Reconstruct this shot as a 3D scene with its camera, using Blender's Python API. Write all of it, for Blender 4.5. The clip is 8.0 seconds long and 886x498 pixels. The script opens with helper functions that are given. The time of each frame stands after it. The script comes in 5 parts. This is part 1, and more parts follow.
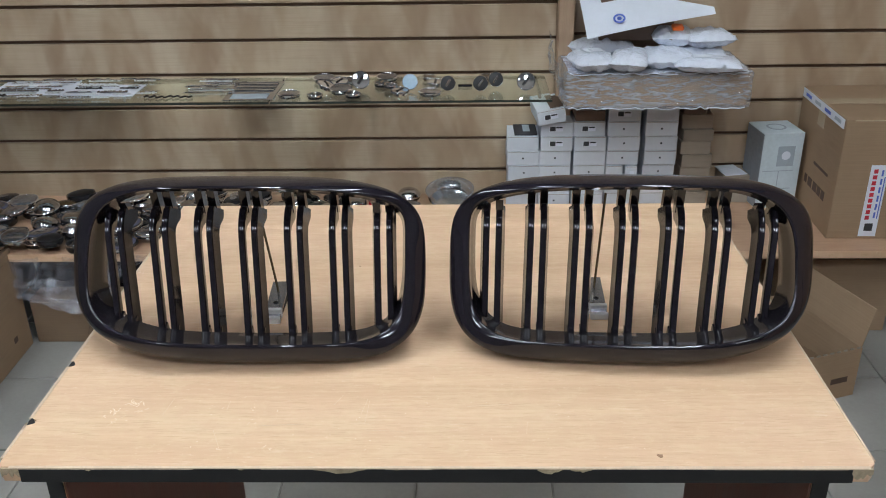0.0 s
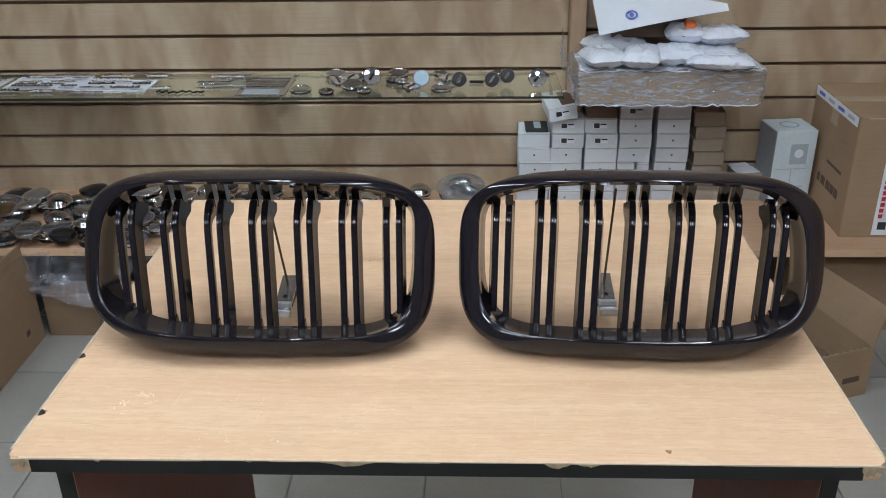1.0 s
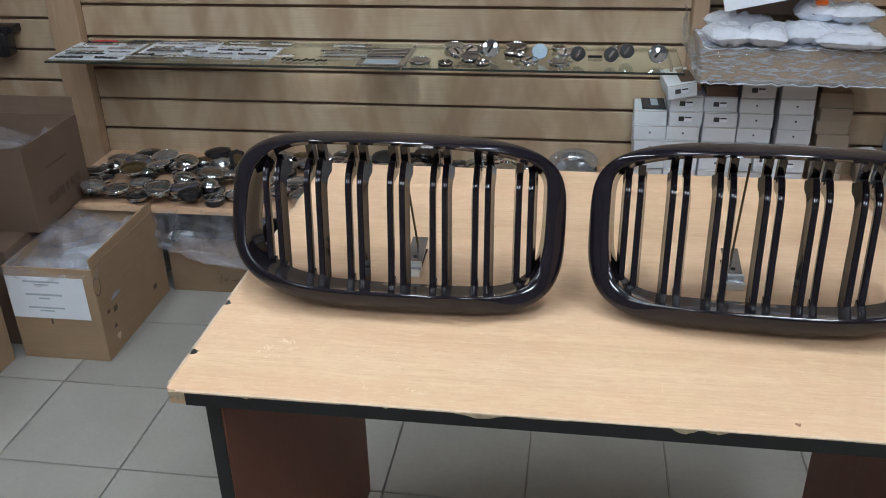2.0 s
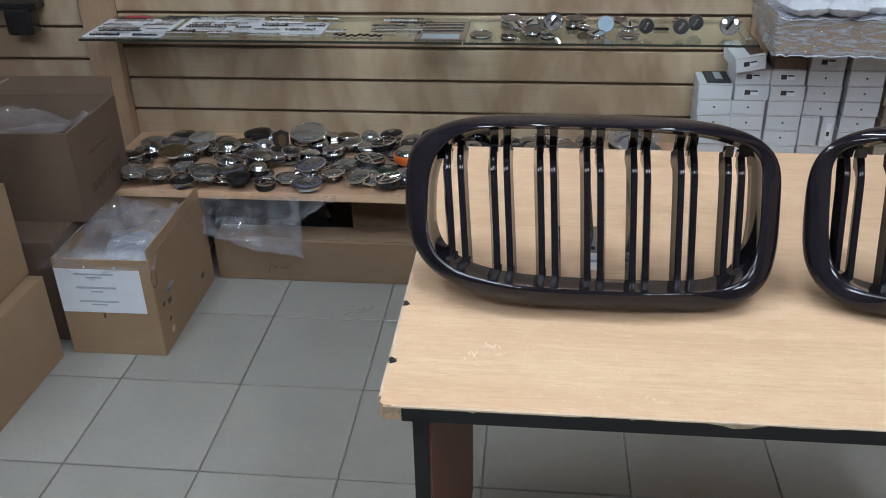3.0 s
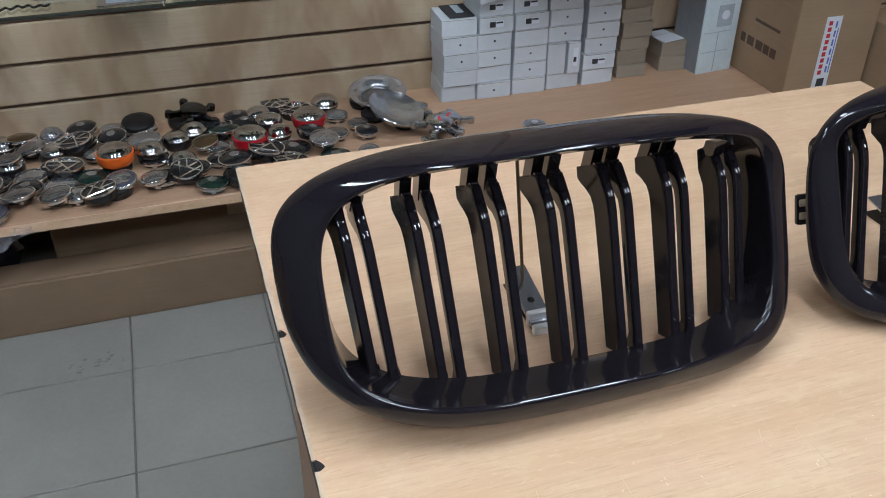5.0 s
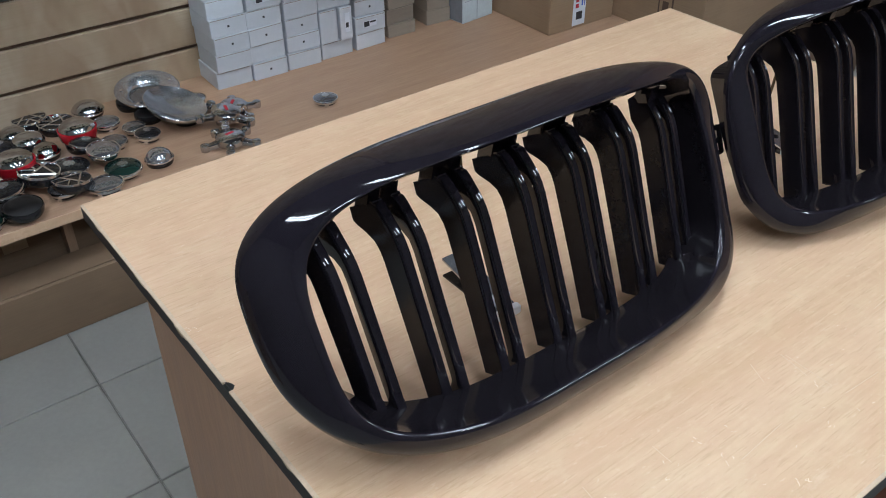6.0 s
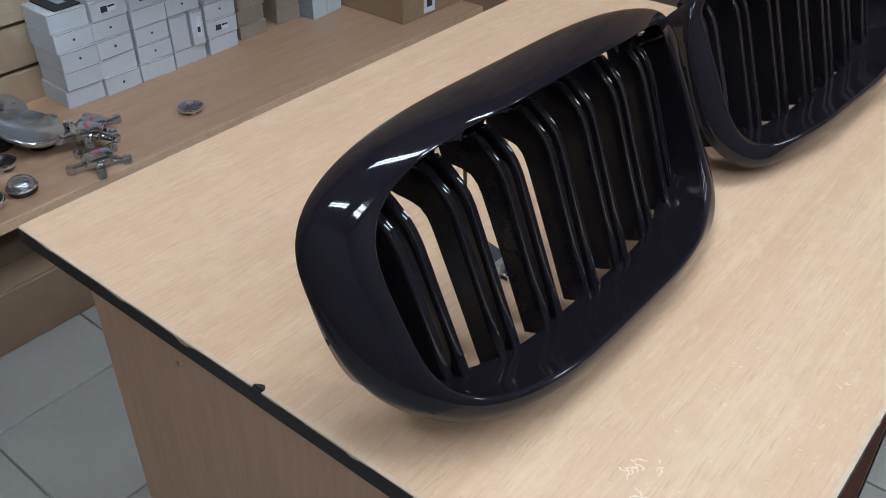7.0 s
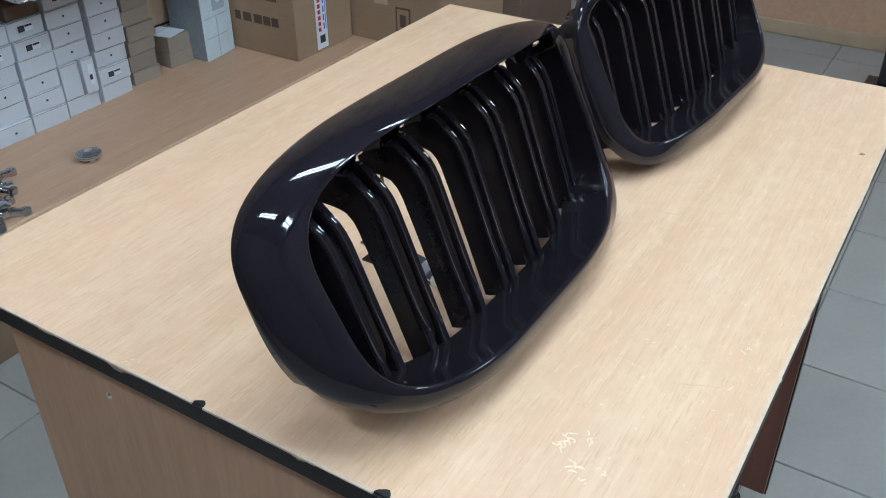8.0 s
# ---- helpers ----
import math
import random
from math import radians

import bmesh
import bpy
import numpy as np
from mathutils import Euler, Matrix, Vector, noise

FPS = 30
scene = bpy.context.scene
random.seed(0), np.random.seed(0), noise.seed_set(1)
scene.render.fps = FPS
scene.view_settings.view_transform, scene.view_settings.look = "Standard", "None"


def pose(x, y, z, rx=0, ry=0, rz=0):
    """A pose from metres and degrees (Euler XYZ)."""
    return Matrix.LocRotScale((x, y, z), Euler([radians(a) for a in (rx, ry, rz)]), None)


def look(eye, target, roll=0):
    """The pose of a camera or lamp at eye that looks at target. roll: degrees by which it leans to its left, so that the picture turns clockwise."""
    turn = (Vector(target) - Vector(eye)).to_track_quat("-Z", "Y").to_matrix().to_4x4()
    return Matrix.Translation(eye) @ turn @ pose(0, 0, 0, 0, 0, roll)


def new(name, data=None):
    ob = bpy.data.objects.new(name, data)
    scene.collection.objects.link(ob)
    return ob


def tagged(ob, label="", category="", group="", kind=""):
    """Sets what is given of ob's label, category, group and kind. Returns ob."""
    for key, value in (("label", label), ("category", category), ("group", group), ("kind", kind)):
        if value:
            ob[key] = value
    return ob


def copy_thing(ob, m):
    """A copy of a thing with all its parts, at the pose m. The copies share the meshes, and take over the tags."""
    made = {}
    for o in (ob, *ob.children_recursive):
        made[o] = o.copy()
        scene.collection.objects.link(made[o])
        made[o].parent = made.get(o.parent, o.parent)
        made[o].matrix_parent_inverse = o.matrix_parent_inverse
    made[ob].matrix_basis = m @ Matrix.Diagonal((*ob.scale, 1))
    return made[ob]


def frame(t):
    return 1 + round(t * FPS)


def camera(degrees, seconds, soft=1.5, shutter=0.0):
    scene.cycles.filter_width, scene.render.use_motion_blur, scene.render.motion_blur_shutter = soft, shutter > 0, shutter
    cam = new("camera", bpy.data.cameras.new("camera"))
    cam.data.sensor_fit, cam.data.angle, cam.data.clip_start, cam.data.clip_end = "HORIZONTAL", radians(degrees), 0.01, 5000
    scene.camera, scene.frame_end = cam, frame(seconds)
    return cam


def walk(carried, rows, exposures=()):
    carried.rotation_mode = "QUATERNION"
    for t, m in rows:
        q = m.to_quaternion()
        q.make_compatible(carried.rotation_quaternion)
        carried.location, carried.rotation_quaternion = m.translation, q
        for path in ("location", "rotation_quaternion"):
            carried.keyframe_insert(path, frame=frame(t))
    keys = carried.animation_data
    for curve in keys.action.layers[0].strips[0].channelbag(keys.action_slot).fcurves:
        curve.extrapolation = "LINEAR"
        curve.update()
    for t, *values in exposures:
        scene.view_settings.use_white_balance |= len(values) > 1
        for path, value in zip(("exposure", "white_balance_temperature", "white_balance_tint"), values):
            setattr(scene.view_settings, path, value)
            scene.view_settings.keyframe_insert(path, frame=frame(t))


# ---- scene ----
# The camera and its way round the table, in metres
cam = camera(53.0, 8.0, soft=1.0)
PATH = [
    (0, (0.034, -0.713, 1.324), (-0.012, 1.091, 0.461), -0.9),
    (0.5, (0.036, -0.712, 1.321), (-0.018, 1.089, 0.454), -1.0),
    (1, (0.036, -0.714, 1.32), (-0.035, 1.087, 0.453), -0.9),
    (1.5, (0.038, -0.738, 1.322), (-0.124, 1.051, 0.444), -1.3),
    (2, (-0.006, -0.752, 1.32), (-0.286, 1.007, 0.411), -1.4),
    (2.2, (-0.044, -0.745, 1.316), (-0.339, 1.004, 0.392), -1.5),
    (3.3, (-0.353, -0.673, 1.302), (-0.485, 1.072, 0.334), -0.8),
    (3.5, (-0.369, -0.65, 1.299), (-0.457, 1.096, 0.328), -0.4),
    (4, (-0.401, -0.508, 1.271), (-0.345, 1.228, 0.279), 0.2),
    (4.5, (-0.423, -0.378, 1.26), (-0.216, 1.311, 0.21), -0.4),
    (4.7, (-0.439, -0.342, 1.252), (-0.126, 1.317, 0.179), 0.0),
    (5.8, (-0.6, -0.17, 1.233), (0.345, 1.158, 0.073), -0.3),
    (6, (-0.599, -0.152, 1.227), (0.384, 1.143, 0.062), -0.3),
    (6.5, (-0.612, -0.125, 1.215), (0.439, 1.123, 0.059), -1.1),
    (7, (-0.704, -0.055, 1.196), (0.555, 0.979, 0.036), 0.1),
    (7.5, (-0.745, -0.059, 1.187), (0.653, 0.833, 0.069), 0.7),
    (8, (-0.745, -0.068, 1.194), (0.675, 0.821, 0.101), -0.3),
]
walk(cam, [(t, look(eye, target, roll)) for t, eye, target, roll in PATH],
     exposures=[(0.0, 0.0, 6150, 10), (2.0, 0.0, 6150, 10), (3.5, -0.05, 5950, 10), (4.5, -0.05, 5950, 10), (5.8, -0.05, 5850, 10), (6.5, -0.17, 5850, 10), (7.0, -0.12, 5750, 10), (7.5, 0.28, 5500, 7), (8.0, 0.15, 5480, 5)])

# ---- light: closed shop room, ceiling panels ----
LAMP = 45.5
world = bpy.data.worlds.new("world")
scene.world = world
world.use_nodes = True
world.node_tree.nodes["Background"].inputs[0].default_value = (0.05, 0.05, 0.055, 1)
world.node_tree.nodes["Background"].inputs[1].default_value = 0.3

FLOOR_X0, FLOOR_X1, FLOOR_Y0, FLOOR_Y1 = -2.6, 2.80, -2.3, 1.87
CEILING = 2.70
WALL = 1.85
TOP = 0.75
SHELF = 0.290
GLASS = 0.660


# ---- materials ----
def nodes(name):
    m = bpy.data.materials.new(name)
    m.use_nodes = True
    nt = m.node_tree
    return m, nt, nt.nodes["Principled BSDF"]


def put(nt, kind, **values):
    n = nt.nodes.new(kind)
    for key, value in values.items():
        if key in n.inputs:
            n.inputs[key].default_value = value
    return n


def coords(nt, scale, which="Object"):
    tc = nt.nodes.new("ShaderNodeTexCoord")
    mp = nt.nodes.new("ShaderNodeMapping")
    mp.inputs["Scale"].default_value = scale
    nt.links.new(tc.outputs[which], mp.inputs["Vector"])
    return mp.outputs["Vector"]


def noise_tex(nt, vector, scale, detail=4.0, rough=0.55, distortion=0.0):
    n = put(nt, "ShaderNodeTexNoise", Scale=scale, Detail=detail, Roughness=rough, Distortion=distortion)
    nt.links.new(vector, n.inputs["Vector"])
    return n.outputs["Fac"]


def ramp(nt, fac, stops):
    r = nt.nodes.new("ShaderNodeValToRGB")
    els = r.color_ramp.elements
    while len(els) < len(stops):
        els.new(0.5)
    for e, (pos, col) in zip(els, stops):
        e.position, e.color = pos, (*col, 1)
    nt.links.new(fac, r.inputs["Fac"])
    return r.outputs["Color"]


def blend(nt, fac, a, b, mode="MIX"):
    n = nt.nodes.new("ShaderNodeMix")
    n.data_type, n.blend_type = "RGBA", mode
    for sock, value in ((n.inputs[0], fac), (n.inputs[6], a), (n.inputs[7], b)):
        if hasattr(value, "node"):
            nt.links.new(value, sock)
        else:
            sock.default_value = (*value, 1) if isinstance(value, tuple) else value
    return n.outputs[2]


def bump(nt, bsdf, height, strength=0.2, distance=0.002):
    b = put(nt, "ShaderNodeBump", Strength=strength, Distance=distance)
    nt.links.new(height, b.inputs["Height"])
    nt.links.new(b.outputs["Normal"], bsdf.inputs["Normal"])


def rough_range(nt, bsdf, fac, lo, hi):
    r = put(nt, "ShaderNodeMapRange")
    r.inputs["To Min"].default_value, r.inputs["To Max"].default_value = lo, hi
    nt.links.new(fac, r.inputs["Value"])
    nt.links.new(r.outputs["Result"], bsdf.inputs["Roughness"])


def per_object(nt, colour, amount):
    """Colour varied a little from piece to piece."""
    info = nt.nodes.new("ShaderNodeObjectInfo")
    hsv = nt.nodes.new("ShaderNodeHueSaturation")
    r = put(nt, "ShaderNodeMapRange")
    r.inputs["To Min"].default_value, r.inputs["To Max"].default_value = 1 - amount, 1 + amount
    nt.links.new(info.outputs["Random"], r.inputs["Value"])
    nt.links.new(r.outputs["Result"], hsv.inputs["Value"])
    nt.links.new(colour, hsv.inputs["Color"])
    return hsv.outputs["Color"]


def wood(name, dark, light, along="x", rough=0.42, grain=1.0, vary=0.0, worn=None):
    m, nt, b = nodes(name)
    s = {"x": (2.0, 26, 26), "y": (26, 2.0, 26), "z": (26, 26, 2.0)}[along]
    broad = noise_tex(nt, coords(nt, s), 1.6 * grain, 3, 0.5, 0.6)
    fine = noise_tex(nt, coords(nt, tuple(3.2 * a for a in s)), 2.4 * grain, 5, 0.65, 0.2)
    streak = noise_tex(nt, coords(nt, tuple(a * f for a, f in zip(s, (7, 7, 7)))), 1.5, 2, 0.6)
    both = blend(nt, 0.5, broad, fine)
    c = ramp(nt, both, [(0.34, dark), (0.5, tuple((p + q) / 2 for p, q in zip(dark, light))), (0.66, light)])
    c = blend(nt, ramp(nt, streak, [(0.34, (0.15,) * 3), (0.47, (0, 0, 0))]), c, tuple(0.74 * v for v in dark))
    pale = noise_tex(nt, coords(nt, tuple(a * f for a, f in zip(s, (5, 5, 5)))), 2.1, 3, 0.65)
    c = blend(nt, ramp(nt, pale, [(0.55, (0, 0, 0)), (0.7, (0.18,) * 3)]), c, tuple(min(1, 1.12 * v) for v in light))
    if vary:
        c = per_object(nt, c, vary)
    if worn:
        spots = noise_tex(nt, coords(nt, (5, 26, 10)), 4.0, 6, 0.7)
        c = blend(nt, ramp(nt, spots, [(0.64, (0, 0, 0)), (0.74, (0.55,) * 3)]), c, worn)
    nt.links.new(c, b.inputs["Base Color"])
    rough_range(nt, b, broad, rough - 0.07, rough + 0.1)
    bump(nt, b, fine, 0.08, 0.001)
    return m


def plain(name, colour, rough=0.5, metal=0.0, var=0.12, scale=18.0, relief=0.1, coat=0.0, vary=0.0, spec=0.5):
    m, nt, b = nodes(name)
    v = coords(nt, (1, 1, 1))
    n1, n2 = noise_tex(nt, v, scale, 5, 0.6), noise_tex(nt, v, scale * 7, 3, 0.6)
    c = ramp(nt, blend(nt, 0.4, n1, n2), [(0.3, tuple(max(0, x * (1 - var)) for x in colour)),
                                          (0.7, tuple(min(1, x * (1 + var)) for x in colour))])
    if vary:
        c = per_object(nt, c, vary)
    nt.links.new(c, b.inputs["Base Color"])
    b.inputs["Metallic"].default_value = metal
    b.inputs["Coat Weight"].default_value = coat
    b.inputs["Coat Roughness"].default_value = 0.03
    b.inputs["Specular IOR Level"].default_value = spec
    rough_range(nt, b, n1, max(0.01, rough * 0.85), min(1, rough * 1.15))
    if relief:
        bump(nt, b, n2, relief, 0.001)
    return m


def clear_film(name, low, high, rough, crease, strength, stretch=(1, 1, 1), white=(0.78, 0.82, 0.92)):
    """Thin plastic film: see-through, hazy from low to high along its folds, with sharp glints."""
    m, nt, b = nodes(name)
    nt.nodes.remove(b)
    folds = noise_tex(nt, coords(nt, stretch), crease / max(stretch), 5, 0.65, 0.6)
    bp = put(nt, "ShaderNodeBump", Strength=strength, Distance=0.006)
    nt.links.new(folds, bp.inputs["Height"])
    haze = put(nt, "ShaderNodeBsdfDiffuse", Color=(*white, 1))
    shine = put(nt, "ShaderNodeBsdfGlossy", Color=(0.95, 0.97, 1.0, 1), Roughness=rough)
    clear = put(nt, "ShaderNodeBsdfTransparent", Color=(0.97, 0.97, 0.98, 1))
    edge = put(nt, "ShaderNodeLayerWeight", Blend=0.35)
    for n in (haze, shine, edge):
        nt.links.new(bp.outputs["Normal"], n.inputs["Normal"])
    inner, outer = nt.nodes.new("ShaderNodeMixShader"), nt.nodes.new("ShaderNodeMixShader")
    nt.links.new(ramp(nt, folds, [(0.40, (low,) * 3), (0.68, (high,) * 3)]), inner.inputs[0])
    nt.links.new(clear.outputs[0], inner.inputs[1])
    nt.links.new(haze.outputs[0], inner.inputs[2])
    nt.links.new(ramp(nt, edge.outputs["Facing"], [(0.0, (0.05,) * 3), (0.55, (0.16,) * 3), (1.0, (0.6,) * 3)]), outer.inputs[0])
    nt.links.new(inner.outputs[0], outer.inputs[1])
    nt.links.new(shine.outputs[0], outer.inputs[2])
    nt.links.new(outer.outputs[0], nt.nodes["Material Output"].inputs["Surface"])
    return m


def tile_material():
    m, nt, b = nodes("floor_tile")
    v = coords(nt, (1, 1, 1))
    n1, n2 = noise_tex(nt, v, 5, 5, 0.6), noise_tex(nt, v, 90, 3, 0.6)
    c = ramp(nt, blend(nt, 0.35, n1, n2), [(0.3, (0.275, 0.265, 0.245)), (0.7, (0.335, 0.325, 0.30))])
    c = per_object(nt, c, 0.05)
    nt.links.new(c, b.inputs["Base Color"])
    rough_range(nt, b, n1, 0.28, 0.42)
    bump(nt, b, n2, 0.05, 0.001)
    return m


def beech_top():
    """Beech laminate: broad yellow and pink bands, short dark pores, pale rubbed patches."""
    m, nt, b = nodes("beech_laminate")
    bands = noise_tex(nt, coords(nt, (0.9, 17, 3)), 1.3, 3, 0.5, 0.8)
    wide = noise_tex(nt, coords(nt, (1.3, 5, 3)), 1.2, 2, 0.5, 0.4)
    grain = noise_tex(nt, coords(nt, (8, 105, 30)), 2.0, 5, 0.62, 0.3)
    mottle = noise_tex(nt, coords(nt, (16, 24, 12)), 2.4, 4, 0.62, 0.4)
    specks = noise_tex(nt, coords(nt, (55, 130, 60)), 2.2, 3, 0.6)
    pores = noise_tex(nt, coords(nt, (34, 420, 60)), 1.5, 2, 0.5)
    rub = noise_tex(nt, coords(nt, (9, 26, 10)), 2.6, 6, 0.7)
    c = ramp(nt, bands, [(0.30, (0.575, 0.368, 0.222)), (0.5, (0.63, 0.425, 0.267)), (0.70, (0.685, 0.485, 0.313))])
    c = blend(nt, ramp(nt, wide, [(0.42, (0, 0, 0)), (0.62, (0.5,) * 3)]), c, (0.68, 0.445, 0.30))
    c = blend(nt, ramp(nt, grain, [(0.34, (0.3,) * 3), (0.52, (0, 0, 0))]), c, (0.55, 0.35, 0.20))
    c = blend(nt, ramp(nt, grain, [(0.53, (0, 0, 0)), (0.70, (0.42,) * 3)]), c, (0.72, 0.53, 0.355))
    c = blend(nt, ramp(nt, mottle, [(0.36, (0.34,) * 3), (0.52, (0, 0, 0))]), c, (0.60, 0.375, 0.235))
    c = blend(nt, ramp(nt, mottle, [(0.52, (0, 0, 0)), (0.70, (0.34,) * 3)]), c, (0.70, 0.53, 0.34))
    c = blend(nt, ramp(nt, specks, [(0.63, (0, 0, 0)), (0.72, (0.30,) * 3)]), c, (0.80, 0.65, 0.48))
    c = blend(nt, ramp(nt, pores, [(0.32, (0.36,) * 3), (0.42, (0, 0, 0))]), c, (0.49, 0.30, 0.165))
    c = blend(nt, ramp(nt, rub, [(0.60, (0, 0, 0)), (0.74, (0.4,) * 3)]), c, (0.76, 0.60, 0.44))
    nt.links.new(c, b.inputs["Base Color"])
    rough_range(nt, b, rub, 0.33, 0.5)
    bump(nt, b, grain, 0.07, 0.001)
    return m


def wall_coords(nt, scale, tilt=0.0):
    """Coordinates that run on from slat to slat, leaning by tilt degrees."""
    tc, info = nt.nodes.new("ShaderNodeTexCoord"), nt.nodes.new("ShaderNodeObjectInfo")
    add, turn, mp = nt.nodes.new("ShaderNodeVectorMath"), nt.nodes.new("ShaderNodeMapping"), nt.nodes.new("ShaderNodeMapping")
    nt.links.new(tc.outputs["Object"], add.inputs[0])
    nt.links.new(info.outputs["Location"], add.inputs[1])
    turn.inputs["Rotation"].default_value = (0, math.radians(tilt), 0)
    mp.inputs["Scale"].default_value = scale
    nt.links.new(add.outputs[0], turn.inputs["Vector"])
    nt.links.new(turn.outputs["Vector"], mp.inputs["Vector"])
    return mp.outputs["Vector"]


def slat_laminate():
    """Printed maple laminate: cloudy figure, faint grain, handled smudges, and crossing light streaks painted into the
    colour.
    """
    m, nt, b = nodes("slat_maple")
    cloud = noise_tex(nt, wall_coords(nt, (2.4, 2, 1.3)), 1.5, 3, 0.5, 0.5)
    smudge = noise_tex(nt, wall_coords(nt, (5, 3, 4)), 1.7, 4, 0.6, 0.4)
    grain = noise_tex(nt, wall_coords(nt, (3, 40, 110)), 2.0, 4, 0.6, 0.3)
    c = ramp(nt, cloud, [(0.32, (0.335, 0.224, 0.144)), (0.62, (0.445, 0.330, 0.217))])
    c = blend(nt, ramp(nt, smudge, [(0.45, (0, 0, 0)), (0.75, (0.4,) * 3)]), c, (0.50, 0.395, 0.275))
    # leaning pale and dark bands: light and shadow thrown on the wall, as colour
    for tilt, wide, amount in ((24, 9.0, 0.42), (-21, 8.0, 0.38), (3, 11.0, 0.36)):
        light_streak = noise_tex(nt, wall_coords(nt, (wide, 1, 1.7), tilt), 1.25, 2, 0.45, 0.25)
        c = blend(nt, ramp(nt, light_streak, [(0.53, (0, 0, 0)), (0.66, (amount,) * 3)]), c, (0.56, 0.455, 0.335))
        c = blend(nt, ramp(nt, light_streak, [(0.30, (amount,) * 3), (0.42, (0, 0, 0))]), c, (0.27, 0.172, 0.105))
    c = blend(nt, ramp(nt, grain, [(0.3, (0.30,) * 3), (0.55, (0, 0, 0))]), c, (0.34, 0.24, 0.155))
    c = per_object(nt, c, 0.03)
    nt.links.new(c, b.inputs["Base Color"])
    rough_range(nt, b, smudge, 0.34, 0.5)
    bump(nt, b, grain, 0.05, 0.001)
    return m


def cardboard(name, colour, vary=0.0):
    m, nt, b = nodes(name)
    broad = noise_tex(nt, coords(nt, (1, 1, 1)), 6, 4, 0.6)
    flute = noise_tex(nt, coords(nt, (3, 3, 120)), 3, 2, 0.5)
    c = ramp(nt, blend(nt, 0.35, broad, flute), [(0.3, tuple(0.86 * x for x in colour)), (0.7, tuple(1.12 * x for x in colour))])
    if vary:
        c = per_object(nt, c, vary)
    nt.links.new(c, b.inputs["Base Color"])
    b.inputs["Roughness"].default_value = 0.72
    b.inputs["Specular IOR Level"].default_value = 0.3
    bump(nt, b, flute, 0.12, 0.001)
    return m


def lamp_material(name, colour, strength):
    m, nt, b = nodes(name)
    b.inputs["Base Color"].default_value = (0.9, 0.9, 0.9, 1)
    b.inputs["Emission Color"].default_value = (*colour, 1)
    b.inputs["Emission Strength"].default_value = strength
    return m


def clear_glass():
    m, nt, b = nodes("shelf_glass")
    b.inputs["Base Color"].default_value = (0.86, 0.95, 0.90, 1)
    b.inputs["Roughness"].default_value = 0.01
    b.inputs["IOR"].default_value = 1.5
    b.inputs["Transmission Weight"].default_value = 1.0
    return m


def piano_black():
    m, nt, b = nodes("piano_black")
    v = coords(nt, (1, 1, 1))
    dust = noise_tex(nt, v, 260, 3, 0.7)
    wave = noise_tex(nt, v, 9, 2, 0.5)
    b.inputs["Base Color"].default_value = (0.0110, 0.0092, 0.0130, 1)
    b.inputs["Specular IOR Level"].default_value = 0.42
    rough_range(nt, b, dust, 0.035, 0.075)
    bump(nt, b, wave, 0.008, 0.002)
    return m


BEECH = beech_top()
# Panel colour deepened to red-brown for the shade below the tabletop
SHADED_PANEL = wood("shaded_panel", (0.15, 0.058, 0.040), (0.195, 0.076, 0.052), "z", 0.5)
BEECH_SIDE = wood("beech_side", (0.42, 0.245, 0.15), (0.52, 0.32, 0.20), "z", 0.45)
SHELF_WOOD = wood("shelf_wood", (0.44, 0.265, 0.165), (0.54, 0.35, 0.225), "x", 0.42)
SLAT = slat_laminate()
POST_WOOD = wood("post_wood", (0.36, 0.235, 0.15), (0.45, 0.31, 0.20), "z", 0.5)
# Backing between the slats, its brown darkened to paint the grooves' shade
GROOVE_SHADE = plain("groove_shade", (0.13, 0.078, 0.05), 0.8)
TILE = tile_material()
GROUT = plain("grout", (0.25, 0.235, 0.215), 0.9)
EDGE = plain("black_edge_band", (0.007, 0.0063, 0.007), 0.5, scale=40)
CHIP = plain("bare_chipboard", (0.42, 0.33, 0.22), 0.9, var=0.35, scale=160, relief=0.6)
WORN = plain("worn_laminate_edge", (0.60, 0.46, 0.33), 0.7, var=0.15, scale=90)
SCUFF = plain("scuff_mark", (0.79, 0.645, 0.49), 0.7, var=0.15, scale=300)
SCRATCH = plain("scratch_mark", (0.69, 0.51, 0.35), 0.6, var=0.1, scale=200)
FLOOR_STAIN = plain("grey_dirt", (0.225, 0.22, 0.20), 0.6, var=0.25, scale=120)
STAIN = plain("brown_stain", (0.30, 0.17, 0.10), 0.7)
BLACK = piano_black()
BLACK_SIDE = plain("moulded_black_side", (0.0085, 0.0072, 0.0090), 0.12, 0.0, 0.15, 60, 0.02, spec=0.24)
CHROME = plain("chrome", (0.80, 0.80, 0.82), 0.06, 1.0, 0.05, 30, 0.02)
SILVER = plain("silver_paint", (0.40, 0.40, 0.425), 0.12, 0.8, 0.1, 40, 0.05, vary=0.15)
DULL = plain("dull_grey_plastic", (0.30, 0.29, 0.30), 0.08, 0.8, 0.25, 45, 0.16, vary=0.4)
TINTED = plain("tinted_chrome", (0.56, 0.56, 0.58), 0.05, 1.0, 0.06, 30, 0.02)
ALLOY = plain("polished_alloy", (0.52, 0.53, 0.56), 0.14, 1.0, 0.1, 40, 0.03)
GUNMETAL = plain("dark_chrome", (0.10, 0.10, 0.105), 0.08, 1.0, 0.1, 30, 0.02)
DARK = plain("dark_plastic", (0.016, 0.015, 0.017), 0.16, 0.0, 0.2, 40, 0.03)
BLUEISH = plain("violet_grey_face", (0.10, 0.098, 0.14), 0.12, 0.3, 0.15, 30, 0.03, vary=0.15)
ORANGE = plain("orange_plastic", (0.85, 0.16, 0.02), 0.3)
